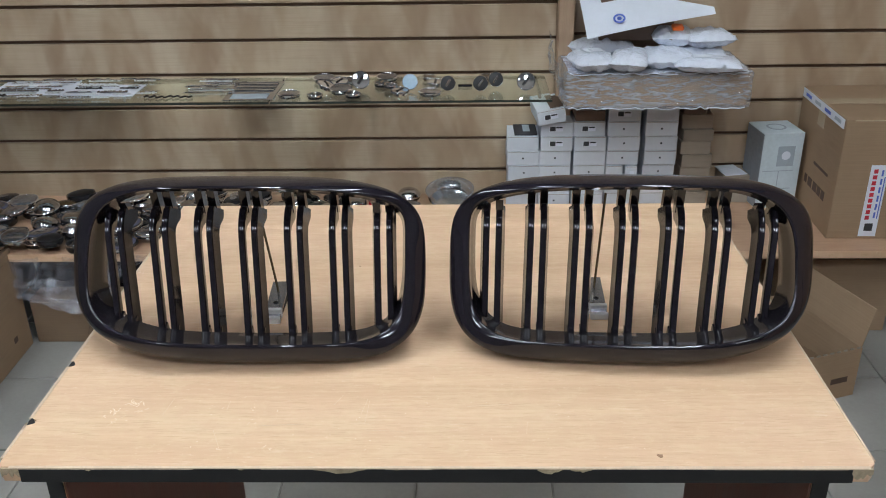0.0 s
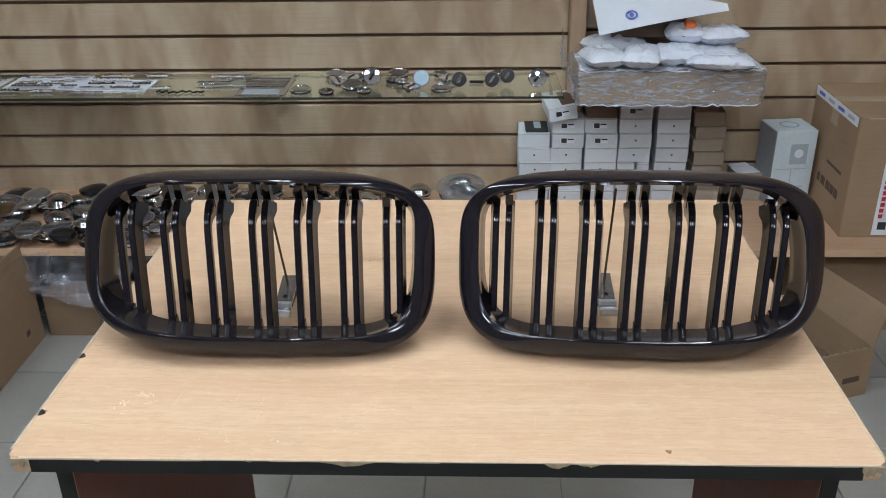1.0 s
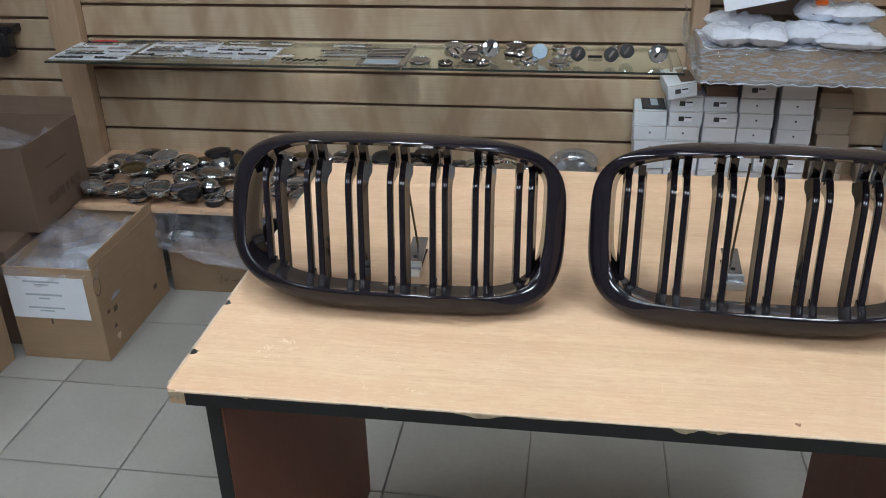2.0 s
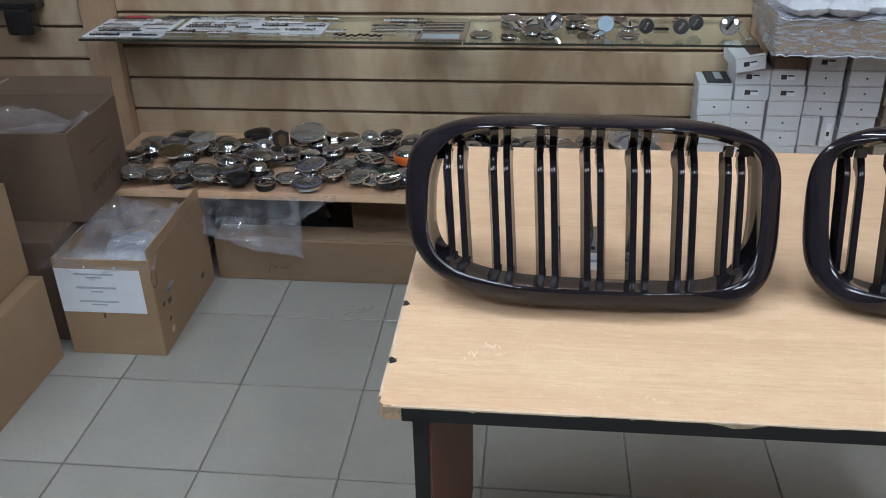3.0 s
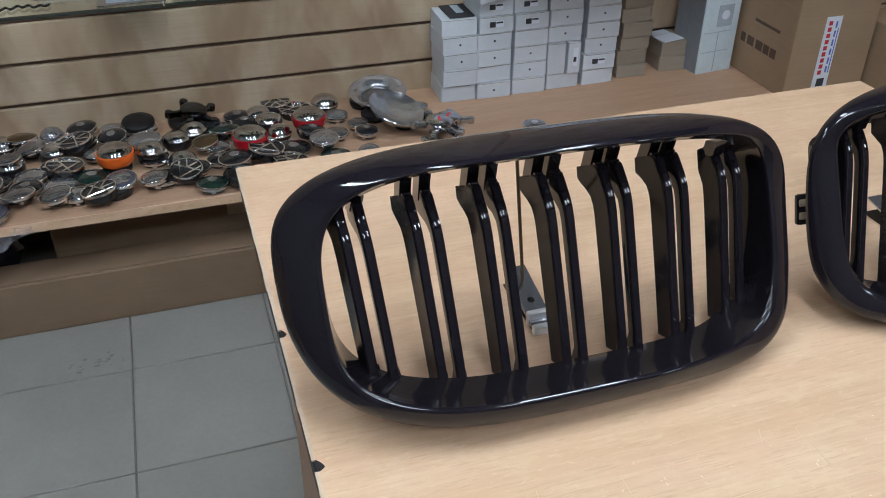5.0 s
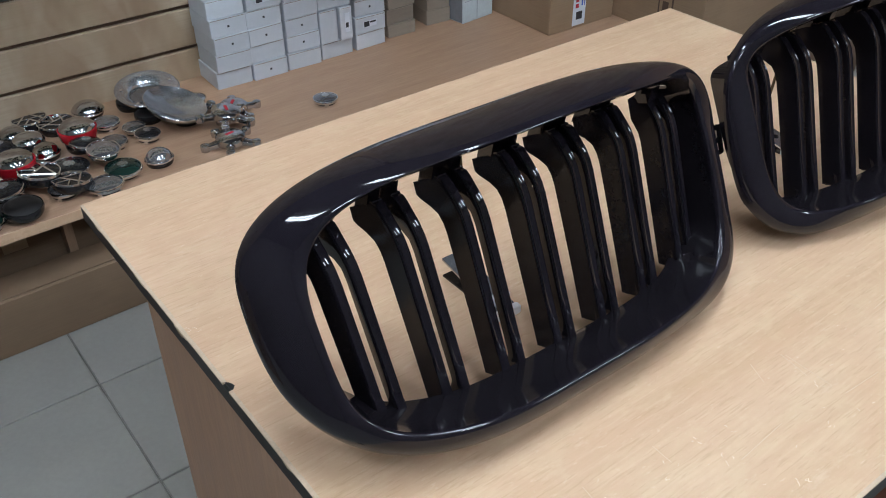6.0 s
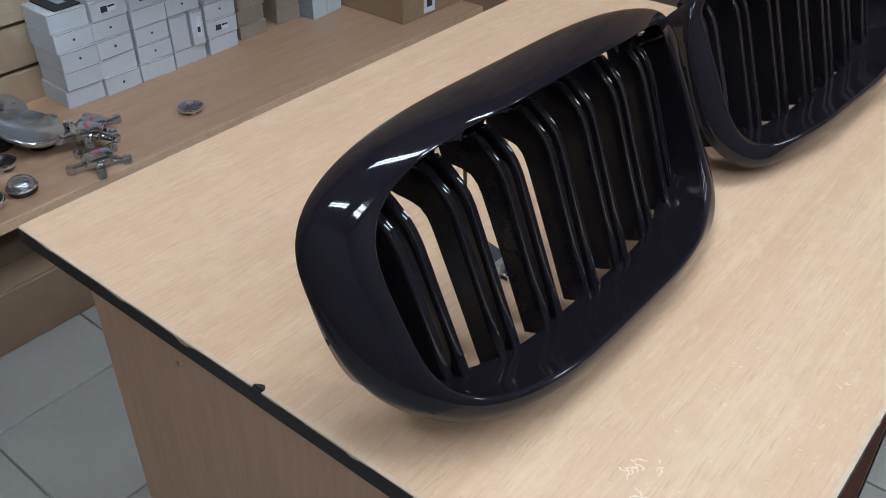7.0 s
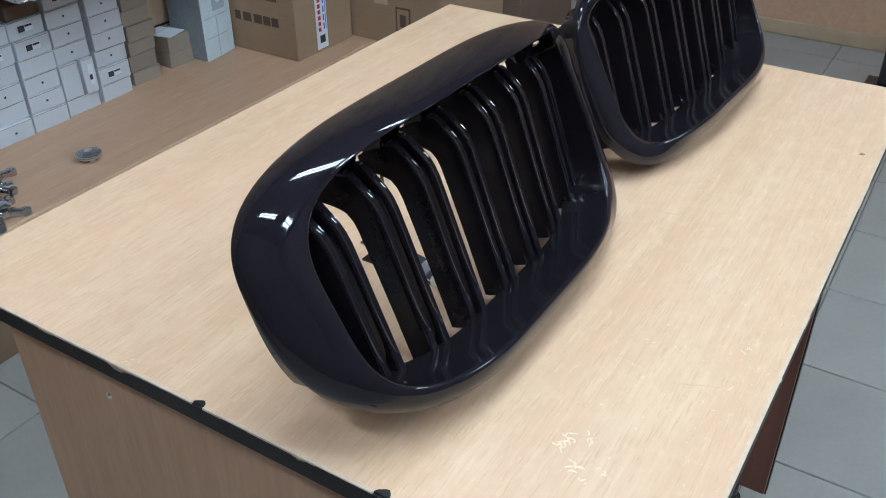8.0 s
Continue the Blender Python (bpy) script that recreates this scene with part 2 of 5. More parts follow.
RED = plain("red_plastic", (0.40, 0.010, 0.018), 0.2, coat=0.5)
GREEN = plain("green_enamel", (0.010, 0.028, 0.022), 0.12)
BROWN = plain("brown_gold_face", (0.12, 0.080, 0.040), 0.2, 0.5)
SKYBLUE = plain("pale_blue_film", (0.34, 0.46, 0.58), 0.2)
DISH = plain("bright_dish_metal", (0.55, 0.56, 0.60), 0.17, 0.9, 0.1, 30, 0.03)
LETTER = plain("bright_metal_letters", (0.72, 0.73, 0.76), 0.3, 0.7, 0.1, 60, 0.05, vary=0.25)
CARD = cardboard("carton_brown", (0.33, 0.225, 0.14))
# Carton brown scaled down for the shade beneath the shelf
CARD_SHADED = cardboard("carton_shaded", (0.225, 0.152, 0.096))
CARD_DARK = cardboard("carton_dark", (0.165, 0.11, 0.08))
CARD_GREY = cardboard("carton_grey", (0.30, 0.25, 0.20), 0.14)
WHITE_CARD = plain("white_card", (0.58, 0.605, 0.65), 0.6, var=0.05, scale=12, relief=0.05, vary=0.06)
BLUE_CARD = plain("pale_blue_card", (0.60, 0.68, 0.72), 0.5, var=0.12, scale=14, relief=0.04)
BLUE_SIDE = plain("blue_grey_card", (0.24, 0.26, 0.29), 0.55, var=0.2, scale=10)
PAPER = plain("white_paper", (0.74, 0.77, 0.84), 0.7, var=0.04, scale=9, relief=0.03)
INK = plain("dark_ink", (0.03, 0.03, 0.035), 0.7)
INK_BLUE = plain("blue_ink", (0.10, 0.16, 0.55), 0.7)
INK_RED = plain("red_ink", (0.55, 0.03, 0.05), 0.6)
INK_BROWN = plain("brown_print", (0.10, 0.06, 0.04), 0.7)
PALE_INK = plain("pale_print", (0.38, 0.44, 0.50), 0.6)
TAPE = plain("clear_tape", (0.50, 0.40, 0.28), 0.2, var=0.1, scale=30)
WRAP = clear_film("bubble_wrap", 0.14, 0.50, 0.09, 110, 0.9, (2.0, 2.4, 9), (0.86, 0.88, 0.94))
BAG = clear_film("clear_bag", 0.035, 0.24, 0.055, 24, 0.85, (1, 1, 1), (0.74, 0.76, 0.88))
POUCH = clear_film("milky_pouch", 0.93, 1.0, 0.08, 75, 0.9, (1, 1, 1), (0.86, 0.90, 1.0))
GLASSY = clear_glass()
GLASS_EDGE = plain("green_glass_edge", (0.03, 0.037, 0.03), 0.15)
# Near-black paint for unseen walls and ceiling, so glossy black reflects little
WALLPAINT = plain("dark_wall_paint", (0.12, 0.11, 0.10), 0.8, scale=5)
CEIL = plain("dark_ceiling_paint", (0.13, 0.13, 0.14), 0.85, scale=5)
LAMP_ON = lamp_material("lamp_diffuser", (0.90, 0.97, 1.0), LAMP)
LAMP_FRAME = plain("lamp_frame", (0.75, 0.75, 0.75), 0.4)


# ---- building helpers ----
def link(name, bm, material, parent=None, smooth=False):
    me = bpy.data.meshes.new(name)
    bmesh.ops.recalc_face_normals(bm, faces=bm.faces)
    if smooth:
        for ed in bm.edges:
            ed.smooth = len(ed.link_faces) != 2 or ed.calc_face_angle(0.0) < 0.7
    bm.to_mesh(me)
    bm.free()
    for m in material if isinstance(material, (list, tuple)) else (material,):
        me.materials.append(m)
    if smooth:
        for p in me.polygons:
            p.use_smooth = True
    ob = new(name, me)
    ob.parent = parent
    return ob


def part(name, bm, material, parent, label="", smooth=False):
    return tagged(link(name, bm, material, parent, smooth), label)


def thing(name, label, category, m=None, group="", kind=""):
    ob = tagged(new(name), label, category, group, kind)
    ob.empty_display_size = 0.05
    if m is not None:
        ob.matrix_basis = m
    return ob


def box(x0, x1, y0, y1, z0, z1, bevel=0.0, seg=1, bm=None):
    bm = bm or bmesh.new()
    vs = [bm.verts.new((x, y, z)) for z in (z0, z1) for y in (y0, y1) for x in (x0, x1)]
    fs = [bm.faces.new([vs[i] for i in f]) for f in
          ((0, 2, 3, 1), (4, 5, 7, 6), (0, 1, 5, 4), (2, 6, 7, 3), (0, 4, 6, 2), (1, 3, 7, 5))]
    if bevel:
        es = list({e for f in fs for e in f.edges})
        bmesh.ops.bevel(bm, geom=es, offset=bevel, segments=seg, affect="EDGES", profile=0.6)
    return bm


def turned(profile, steps=28, bm=None, centre=(0, 0)):
    """A body of revolution from (radius, height) pairs, closed at the axis."""
    bm = bm or bmesh.new()
    rings = []
    for r, z in profile:
        if r < 1e-6:
            rings.append([bm.verts.new((centre[0], centre[1], z))])
        else:
            rings.append([bm.verts.new((centre[0] + r * math.cos(2 * math.pi * i / steps),
                                        centre[1] + r * math.sin(2 * math.pi * i / steps), z)) for i in range(steps)])
    for a, b in zip(rings, rings[1:]):
        for i in range(steps):
            j = (i + 1) % steps
            quad = [a[i % len(a)], a[j % len(a)], b[j % len(b)], b[i % len(b)]]
            quad = list(dict.fromkeys(quad))
            if len(quad) > 2:
                bm.faces.new(quad)
    return bm


def tube(points, radius, sides=8, bm=None):
    bm = bm or bmesh.new()
    pts = [Vector(p) for p in points]
    rings = []
    for i, p in enumerate(pts):
        d = (pts[min(i + 1, len(pts) - 1)] - pts[max(i - 1, 0)]).normalized()
        q = d.to_track_quat("Z", "Y")
        rings.append([bm.verts.new(p + q @ Vector((radius * math.cos(2 * math.pi * k / sides), radius * math.sin(2 * math.pi * k / sides), 0)))
                      for k in range(sides)])
    for a, b in zip(rings, rings[1:]):
        for k in range(sides):
            bm.faces.new((a[k], a[(k + 1) % sides], b[(k + 1) % sides], b[k]))
    bm.faces.new(rings[0][::-1]), bm.faces.new(rings[-1])
    return bm


def slab(points, z0, z1, bm=None):
    """A flat plate over an outline of (x, y) points."""
    bm = bm or bmesh.new()
    lo = [bm.verts.new((x, y, z0)) for x, y in points]
    hi = [bm.verts.new((x, y, z1)) for x, y in points]
    bm.faces.new(lo[::-1]), bm.faces.new(hi)
    n = len(points)
    for i in range(n):
        bm.faces.new((lo[i], lo[(i + 1) % n], hi[(i + 1) % n], hi[i]))
    return bm


def blob(cx, cy, r, z0, z1, seed, steps=11, squash=1.0):
    rng = random.Random(seed)
    pts = []
    for i in range(steps):
        a = 2 * math.pi * i / steps
        k = r * rng.uniform(0.55, 1.1)
        pts.append((cx + k * math.cos(a), cy + squash * k * math.sin(a)))
    return slab(pts, z0, z1)


def crumpled(w, d, nx, ny, height, seed, fold=9.0, drift=0.02):
    """A sheet w by d, centred, thrown into folds."""
    bm = bmesh.new()
    rows = []
    for j in range(ny + 1):
        row = []
        for i in range(nx + 1):
            x, y = (i / nx - 0.5) * w, (j / ny - 0.5) * d
            p = Vector((x * fold, y * fold, seed * 3.7))
            z = height * (noise.noise(p) + 0.5 * noise.noise(p * 2.3) + 0.28 * abs(noise.noise(p * 5.1)))
            row.append(bm.verts.new((x + drift * noise.noise(p + Vector((9, 0, 0))), y + drift * noise.noise(p + Vector((0, 9, 0))), z)))
        rows.append(row)
    for a, b in zip(rows, rows[1:]):
        for i in range(nx):
            bm.faces.new((a[i], a[i + 1], b[i + 1], b[i]))
    return bm


def pillow(w, d, h, seed, nx=14, ny=12):
    """A stuffed pouch: two crumpled skins that meet at the seam."""
    bm = bmesh.new()
    grids = []
    for side in (1, -1):
        rows = []
        for j in range(ny + 1):
            row = []
            for i in range(nx + 1):
                a, b = 2 * i / nx - 1, 2 * j / ny - 1
                full = max(0.0, (1 - abs(a) ** 2.6)) ** 0.5 * max(0.0, (1 - abs(b) ** 2.6)) ** 0.5
                p = Vector((a * 2.2, b * 2.2, seed * 2.3 + side))
                z = side * h / 2 * full * (1 + 0.35 * noise.noise(p * 1.4)) + 0.004 * noise.noise(p * 4)
                pinch = 1 - 0.06 * noise.noise(Vector((a * 5, b * 5, seed)))
                row.append(bm.verts.new((a * w / 2 * pinch, b * d / 2 * pinch, z + h / 2)))
            rows.append(row)
        grids.append(rows)
        for r0, r1 in zip(rows, rows[1:]):
            for i in range(nx):
                bm.faces.new((r0[i], r0[i + 1], r1[i + 1], r1[i]))
    bmesh.ops.remove_doubles(bm, verts=bm.verts, dist=0.002)
    return bm


def bars(parent, rows, name, material, face, depth=0.0006):
    """Unreadable writing: plain bars. rows: (across, up, length, height) on the plane that face() maps to."""
    for a, u, length, height in rows:
        bm = bmesh.new()
        corners = [(a - length / 2, u - height / 2), (a + length / 2, u - height / 2),
                   (a + length / 2, u + height / 2), (a - length / 2, u + height / 2)]
        lo = [bm.verts.new(face(p, q, 0.0002)) for p, q in corners]
        hi = [bm.verts.new(face(p, q, depth)) for p, q in corners]
        bm.faces.new(lo[::-1]), bm.faces.new(hi)
        for i in range(4):
            bm.faces.new((lo[i], lo[(i + 1) % 4], hi[(i + 1) % 4], hi[i]))
        part(name, bm, material, parent)


# ---- the room ----
floor = tagged(link("floor", box(FLOOR_X0, FLOOR_X1, FLOOR_Y0, FLOOR_Y1, -0.12, -0.006), GROUT),
               "grey square ceramic tiles with darker grout", "floor", kind="structure")

wall_back = tagged(link("wall_north", box(FLOOR_X0, FLOOR_X1, WALL + 0.012, WALL + 0.12, 0.0, CEILING), GROOVE_SHADE),
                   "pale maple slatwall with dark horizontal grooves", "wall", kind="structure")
# west and south walls and ceiling stay unseen; dark to dim reflections
tagged(link("wall_west", box(FLOOR_X0 - 0.1, FLOOR_X0, FLOOR_Y0, FLOOR_Y1 + 0.1, 0, CEILING), WALLPAINT), "plain dark wall out of view", "wall", kind="structure")
wall_east = tagged(link("wall_east", box(FLOOR_X1, FLOOR_X1 + 0.1, FLOOR_Y0, FLOOR_Y1 + 0.1, 0, CEILING), SHELF_WOOD),
                   "brown wood-panelled wall", "wall", kind="structure")
tagged(link("baseboard", box(FLOOR_X1 - 0.015, FLOOR_X1, FLOOR_Y0, FLOOR_Y1, 0, 0.055, 0.003), SLAT),
       "pale wooden baseboard along the wall", "baseboard", kind="structure")
tagged(link("wall_south", box(FLOOR_X0, FLOOR_X1, FLOOR_Y0 - 0.1, FLOOR_Y0, 0, CEILING), WALLPAINT), "plain dark wall out of view", "wall", kind="structure")
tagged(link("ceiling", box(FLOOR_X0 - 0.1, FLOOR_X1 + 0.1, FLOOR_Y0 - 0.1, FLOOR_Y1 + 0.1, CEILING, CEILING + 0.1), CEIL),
       "dark grey ceiling out of view", "ceiling", kind="structure")


def ceiling_lamp(x, y, w, d):
    e = thing("ceiling_light", "switched-on white fluorescent ceiling light", "lamp", pose(x, y, CEILING), "ceiling lights")
    part("frame", box(-w / 2 - 0.02, w / 2 + 0.02, -d / 2 - 0.02, d / 2 + 0.02, -0.05, 0, 0.006), LAMP_FRAME, e)
    for side in (-0.45, 0.45):
        part("tube", box((side - 0.25) * w, (side + 0.25) * w, -d / 2, d / 2, -0.066, -0.051, 0.004), LAMP_ON, e, "glowing white tube")


for lx in (-1.53, -0.48, 0.57, 1.62):
    if lx < 1:
        ceiling_lamp(lx, 0.08, 0.09, 1.2)
    ceiling_lamp(lx, -1.60, 0.17, 0.56)


def divider(x, w, y0):
    e = thing("divider_post", "brown wooden upright between the slatwall bays", "post", pose(x, 0, 0))
    part("post", box(-w / 2, w / 2, y0, WALL, 0, 2.3, 0.002), POST_WOOD, e)


divider(-1.585, 0.095, WALL - 0.04)
divider(0.325, 0.045, WALL - 0.05)

# low shelf along the wall
shelf = thing("wall_shelf", "long low beech shelf board along the slatwall", "shelf")
part("board", box(-1.53, 1.275, 1.427, WALL, SHELF - 0.022, SHELF, 0.0015), SHELF_WOOD, shelf)
part("edge_band", box(-1.53, 1.275, 1.4245, 1.4265, SHELF - 0.0215, SHELF - 0.0005), BEECH, shelf, "pale beech edge strip")
for bx in (-1.38, -0.3, 0.75):
    part("bracket", box(bx, bx + 0.018, 1.56, WALL, 0.0, SHELF - 0.022), POST_WOOD, shelf)

# flat cartons lying on the floor below the shelf
low = thing("long_flat_carton", "long brown cardboard carton lying on the floor", "carton")
part("body", box(-1.185, 0.28, 1.448, 1.53, 0.0, 0.132, 0.003), CARD_SHADED, low)
part("lid_flap", box(-1.185, 0.28, 1.452, 1.53, 0.1325, 0.1365, 0.001), CARD_SHADED, low)
back = thing("brown_carton", "brown cardboard carton pushed under the shelf, shade in its colour", "carton")
part("body", box(-0.815, 0.05, 1.60, 1.84, 0.0, 0.240, 0.003), CARD_SHADED, back)
for k, (dx, length, a) in enumerate(((0.0, 0.035, 75), (0.014, 0.022, -40), (0.016, 0.022, 35), (0.045, 0.03, 10), (0.05, 0.02, 60))):
    stroke = box(-length / 2, length / 2, -0.0004, 0.0004, -0.0008, 0.0008)
    stroke.transform(Matrix.Translation((-1.03 + dx, 1.4474, 0.045)) @ Matrix.Rotation(math.radians(-a), 4, "Y"))
    part("print", stroke, INK_BROWN, low, "pencil strokes")
part("tape", box(-0.42, -0.37, 1.5985, 1.5998, 0.14, 0.235), TAPE, back)

# ---- the glass shelf ----
glass = thing("glass_shelf", "clear glass shelf held by the slatwall", "shelf")
left_pane = part("left_pane", box(-1.535, -0.486, 1.592, WALL - 0.004, GLASS - 0.006, GLASS, 0.001), GLASSY, glass)
right_pane = part("right_pane", box(-0.482, 0.272, 1.592, WALL - 0.004, GLASS - 0.0065, GLASS - 0.0005, 0.001), GLASSY, glass)
left_pane.visible_shadow = right_pane.visible_shadow = False
for x0, x1 in ((-1.535, -0.486), (-0.482, 0.272)):
    part("front_edge", box(x0, x1, 1.5895, 1.5918, GLASS - 0.006, GLASS - 0.0005), GLASS_EDGE, glass, "dark green polished glass edge")
for bx in (-1.35, -0.9, -0.484, -0.05, 0.245):
    part("bracket", box(bx - 0.004, bx + 0.004, 1.66, WALL, GLASS - 0.022, GLASS - 0.0066, 0.001), CHROME, glass, "thin metal bracket")

# ---- the table ----
TX0, TX1, TY0, TD = -0.434, 0.438, -0.013, 0.659
table = thing("table", "beech laminate table with chipped black edges", "table")
NOTCH = [(TD, 0.0), (0.341, 0.0), (0.338, 0.0025), (0.333, 0.003), (0.330, 0.0), (0.180, 0.0), (0.177, 0.0035), (0.171, 0.004), (0.168, 0.0),
         (0.067, 0.0), (0.064, 0.007), (0.058, 0.006), (0.055, 0.0), (TY0 + 0.004, 0.0), (TY0, 0.004)]
outline = [(TX1 - 0.006, TY0), (TX1, TY0 + 0.006), (TX1, TD)] + [(TX0 + dx, y) for y, dx in NOTCH]
part("tabletop", slab(outline, TOP - 0.018, TOP), BEECH, table)
# edge bands, with gaps where they broke off
for x0, x1 in ((TX0 + 0.022, TX1 - 0.022),):
    part("edge_band", box(x0, x1, TY0 - 0.0022, TY0 - 0.0002, TOP - 0.0178, TOP - 0.0012), EDGE, table, "black front edge band")
part("edge_band", box(TX0 + 0.004, TX1, TD + 0.0002, TD + 0.002, TOP - 0.0178, TOP - 0.001), EDGE, table)
part("edge_band", box(TX1 + 0.0002, TX1 + 0.0022, TY0 + 0.03, TD, TOP - 0.0178, TOP - 0.0012), EDGE, table)
part("edge_band", box(TX0 - 0.0022, TX0 - 0.0002, TY0 + 0.018, TD, TOP - 0.0178, TOP - 0.0015), EDGE, table)
for y0, y1, d in ((0.0545, 0.0675, 0.0072), (0.1675, 0.1805, 0.0060), (0.3295, 0.3415, 0.0042)):
    gap = [(TX0 - 0.0002, y0), (TX0 + 0.55 * d, y0 + 0.0018), (TX0 + d, y0 + 0.0042), (TX0 + 0.85 * d, y0 + 0.0068), (TX0 + 0.4 * d, y1 - 0.002), (TX0 - 0.0002, y1)]
    part("edge_band", slab(gap, TOP - 0.0178, TOP + 0.0001), EDGE, table)
# pale worn rim of the laminate
rng = random.Random(5)
x = TX0 + 0.012
while x < TX1 - 0.01:
    step = rng.uniform(0.03, 0.09)
    part("worn_rim", box(x, min(x + step, TX1 - 0.007), TY0 - 0.0026, TY0 + rng.uniform(0.0002, 0.0011), TOP - rng.uniform(0.0008, 0.0018), TOP + 0.0004), WORN, table)
    x += step
y = TY0 + 0.012
while y < TD - 0.01:
    step = rng.uniform(0.025, 0.07)
    y1 = min(y + step, TD - 0.002)
    for a, b in ((0.055, 0.067), (0.168, 0.180), (0.330, 0.341)):
        if y < a < y1:
            y1 = a
        if a <= y < b:
            y = b
            y1 = max(y1, b + 0.004)
    if not any(y < b and y1 > a for a, b in ((0.055, 0.067), (0.168, 0.180), (0.330, 0.341))):
        part("worn_rim", box(TX0 - 0.0026, TX0 + rng.uniform(0.0002, 0.001), y, y1, TOP - rng.uniform(0.0008, 0.002), TOP + 0.0004), WORN, table)
    y = max(y1, y + 0.004)
y = TY0 + 0.01
while y < TD - 0.02:
    step = rng.uniform(0.03, 0.09)
    part("worn_rim", box(TX1 + 0.0003, TX1 + 0.0024, y, min(y + step, TD), TOP - 0.0018, TOP + 0.0001), WORN, table)
    y += step
# bare chipboard where the band is gone
for x0, x1, h in ((TX0 + 0.004, TX0 + 0.022, 0.012), (TX1 - 0.024, TX1 - 0.004, 0.013), (-0.116, -0.064, 0.0055), (-0.100, -0.085, 0.0085), (-0.191, -0.186, 0.002),
                  (0.106, 0.130, 0.007), (0.138, 0.160, 0.004), (-0.035, -0.031, 0.0015), (-0.345, -0.338, 0.003)):
    bm = bmesh.new()
    n = 7
    up = [bm.verts.new((x0 + (x1 - x0) * i / n, TY0 - 0.0032, TOP - 0.0005)) for i in range(n + 1)]
    dn = [bm.verts.new((x0 + (x1 - x0) * i / n, TY0 - 0.0030, TOP - 0.0008 - h * (0.35 + 0.65 * rng.random()) * (1 if h > 0.01 else math.sin(math.pi * (i + 0.4) / (n + 0.8)))))
          for i in range(n + 1)]
    for i in range(n):
        bm.faces.new((up[i], up[i + 1], dn[i + 1], dn[i]))
    geo = bmesh.ops.extrude_face_region(bm, geom=list(bm.faces))
    for v in geo["geom"]:
        if isinstance(v, bmesh.types.BMVert):
            v.co.y += 0.0024
    part("chip", bm, CHIP, table, "bare broken chipboard")
for y0, y1, h in ((0.10, 0.135, 0.008), (0.045, 0.06, 0.012), (0.135, 0.15, 0.004), (0.235, 0.247, 0.004), (0.405, 0.430, 0.007), (0.49, 0.515, 0.004), (0.60, 0.615, 0.003)):
    bm = bmesh.new()
    n = 7
    up = [bm.verts.new((TX0 - 0.0032, y0 + (y1 - y0) * i / n, TOP - 0.0005)) for i in range(n + 1)]
    dn = [bm.verts.new((TX0 - 0.0030, y0 + (y1 - y0) * i / n, TOP - 0.0008 - h * (0.35 + 0.65 * rng.random()) * math.sin(math.pi * (i + 0.4) / (n + 0.8)))) for i in range(n + 1)]
    for i in range(n):
        bm.faces.new((up[i], up[i + 1], dn[i + 1], dn[i]))
    geo = bmesh.ops.extrude_face_region(bm, geom=list(bm.faces))
    for v in geo["geom"]:
        if isinstance(v, bmesh.types.BMVert):
            v.co.x += 0.0024
    part("chip", bm, CHIP, table, "bare broken chipboard")
# scuffs and scratches on the top: thin wandering strokes
k = 0
for sx, sy, spread, count, steps in ((-0.326, 0.094, 0.005, 9, 7), (-0.323, 0.080, 0.004, 4, 5), (-0.349, 0.076, 0.005, 7, 5), (-0.337, 0.058, 0.004, 3, 4), (-0.427, 0.413, 0.004, 4, 4),
                                     (-0.194, 0.084, 0.002, 3, 3), (-0.164, 0.014, 0.0015, 3, 3), (-0.218, 0.013, 0.0015, 3, 3), (-0.107, 0.035, 0.002, 2, 3), (-0.082, 0.068, 0.003, 2, 4),
                                     (-0.171, 0.017, 0.002, 2, 3), (-0.194, 0.061, 0.002, 2, 3), (-0.242, 0.072, 0.002, 2, 3), (-0.1, 0.06, 0.11, 16, 2), (-0.25, 0.05, 0.08, 12, 2), (0.12, 0.06, 0.12, 12, 2)):
    for _ in range(count):
        k += 1
        x, y, a = sx + rng.gauss(0, 0.7) * spread, sy + rng.gauss(0, 0.7) * min(spread, 0.04), rng.uniform(0, 360)
        bm, up = bmesh.new(), TOP + 0.0002 + 0.00001 * k
        left, right = [], []
        for i in range(steps + 1):
            a += rng.uniform(-70, 70)
            w = (0.00042 if steps > 4 else 0.00030) * rng.uniform(0.5, 1.6) * (0.4 if i in (0, steps) else 1)
            dx, dy = math.cos(math.radians(a)), math.sin(math.radians(a))
            left.append(bm.verts.new((x - dy * w, y + dx * w, up)))
            right.append(bm.verts.new((x + dy * w, y - dx * w, up)))
            run = rng.uniform(0.0006, 0.0021)
            x, y = x + dx * run, y + dy * run
        for i in range(steps):
            bm.faces.new((left[i], left[i + 1], right[i + 1], right[i]))
        part("scuff", bm, SCUFF, table, "pale scuff")
for sx, sy, length, a in ((-0.071, 0.078, 0.042, 88), (-0.075, 0.088, 0.028, 80), (-0.224, 0.030, 0.036, 114), (-0.291, 0.088, 0.030, 82), (-0.340, 0.063, 0.022, 52), (0.0, 0.14, 0.015, 100),
                          (-0.105, 0.10, 0.02, 66), (-0.225, 0.09, 0.018, 88), (-0.16, 0.055, 0.05, 4), (-0.05, 0.045, 0.04, -3), (0.06, 0.09, 0.045, 5), (0.10, 0.05, 0.02, 84)):
    m = box(-length / 2, length / 2, -0.00025, 0.00025, TOP + 0.0001, TOP + 0.0003)
    m.transform(pose(sx, sy, 0, 0, 0, a))
    part("scratch", m, SCRATCH, table, "thin pale scratch")
part("stain", blob(0.230, 0.004, 0.0035, TOP + 0.0001, TOP + 0.0005, 40, 10), STAIN, table, "small brown spot")
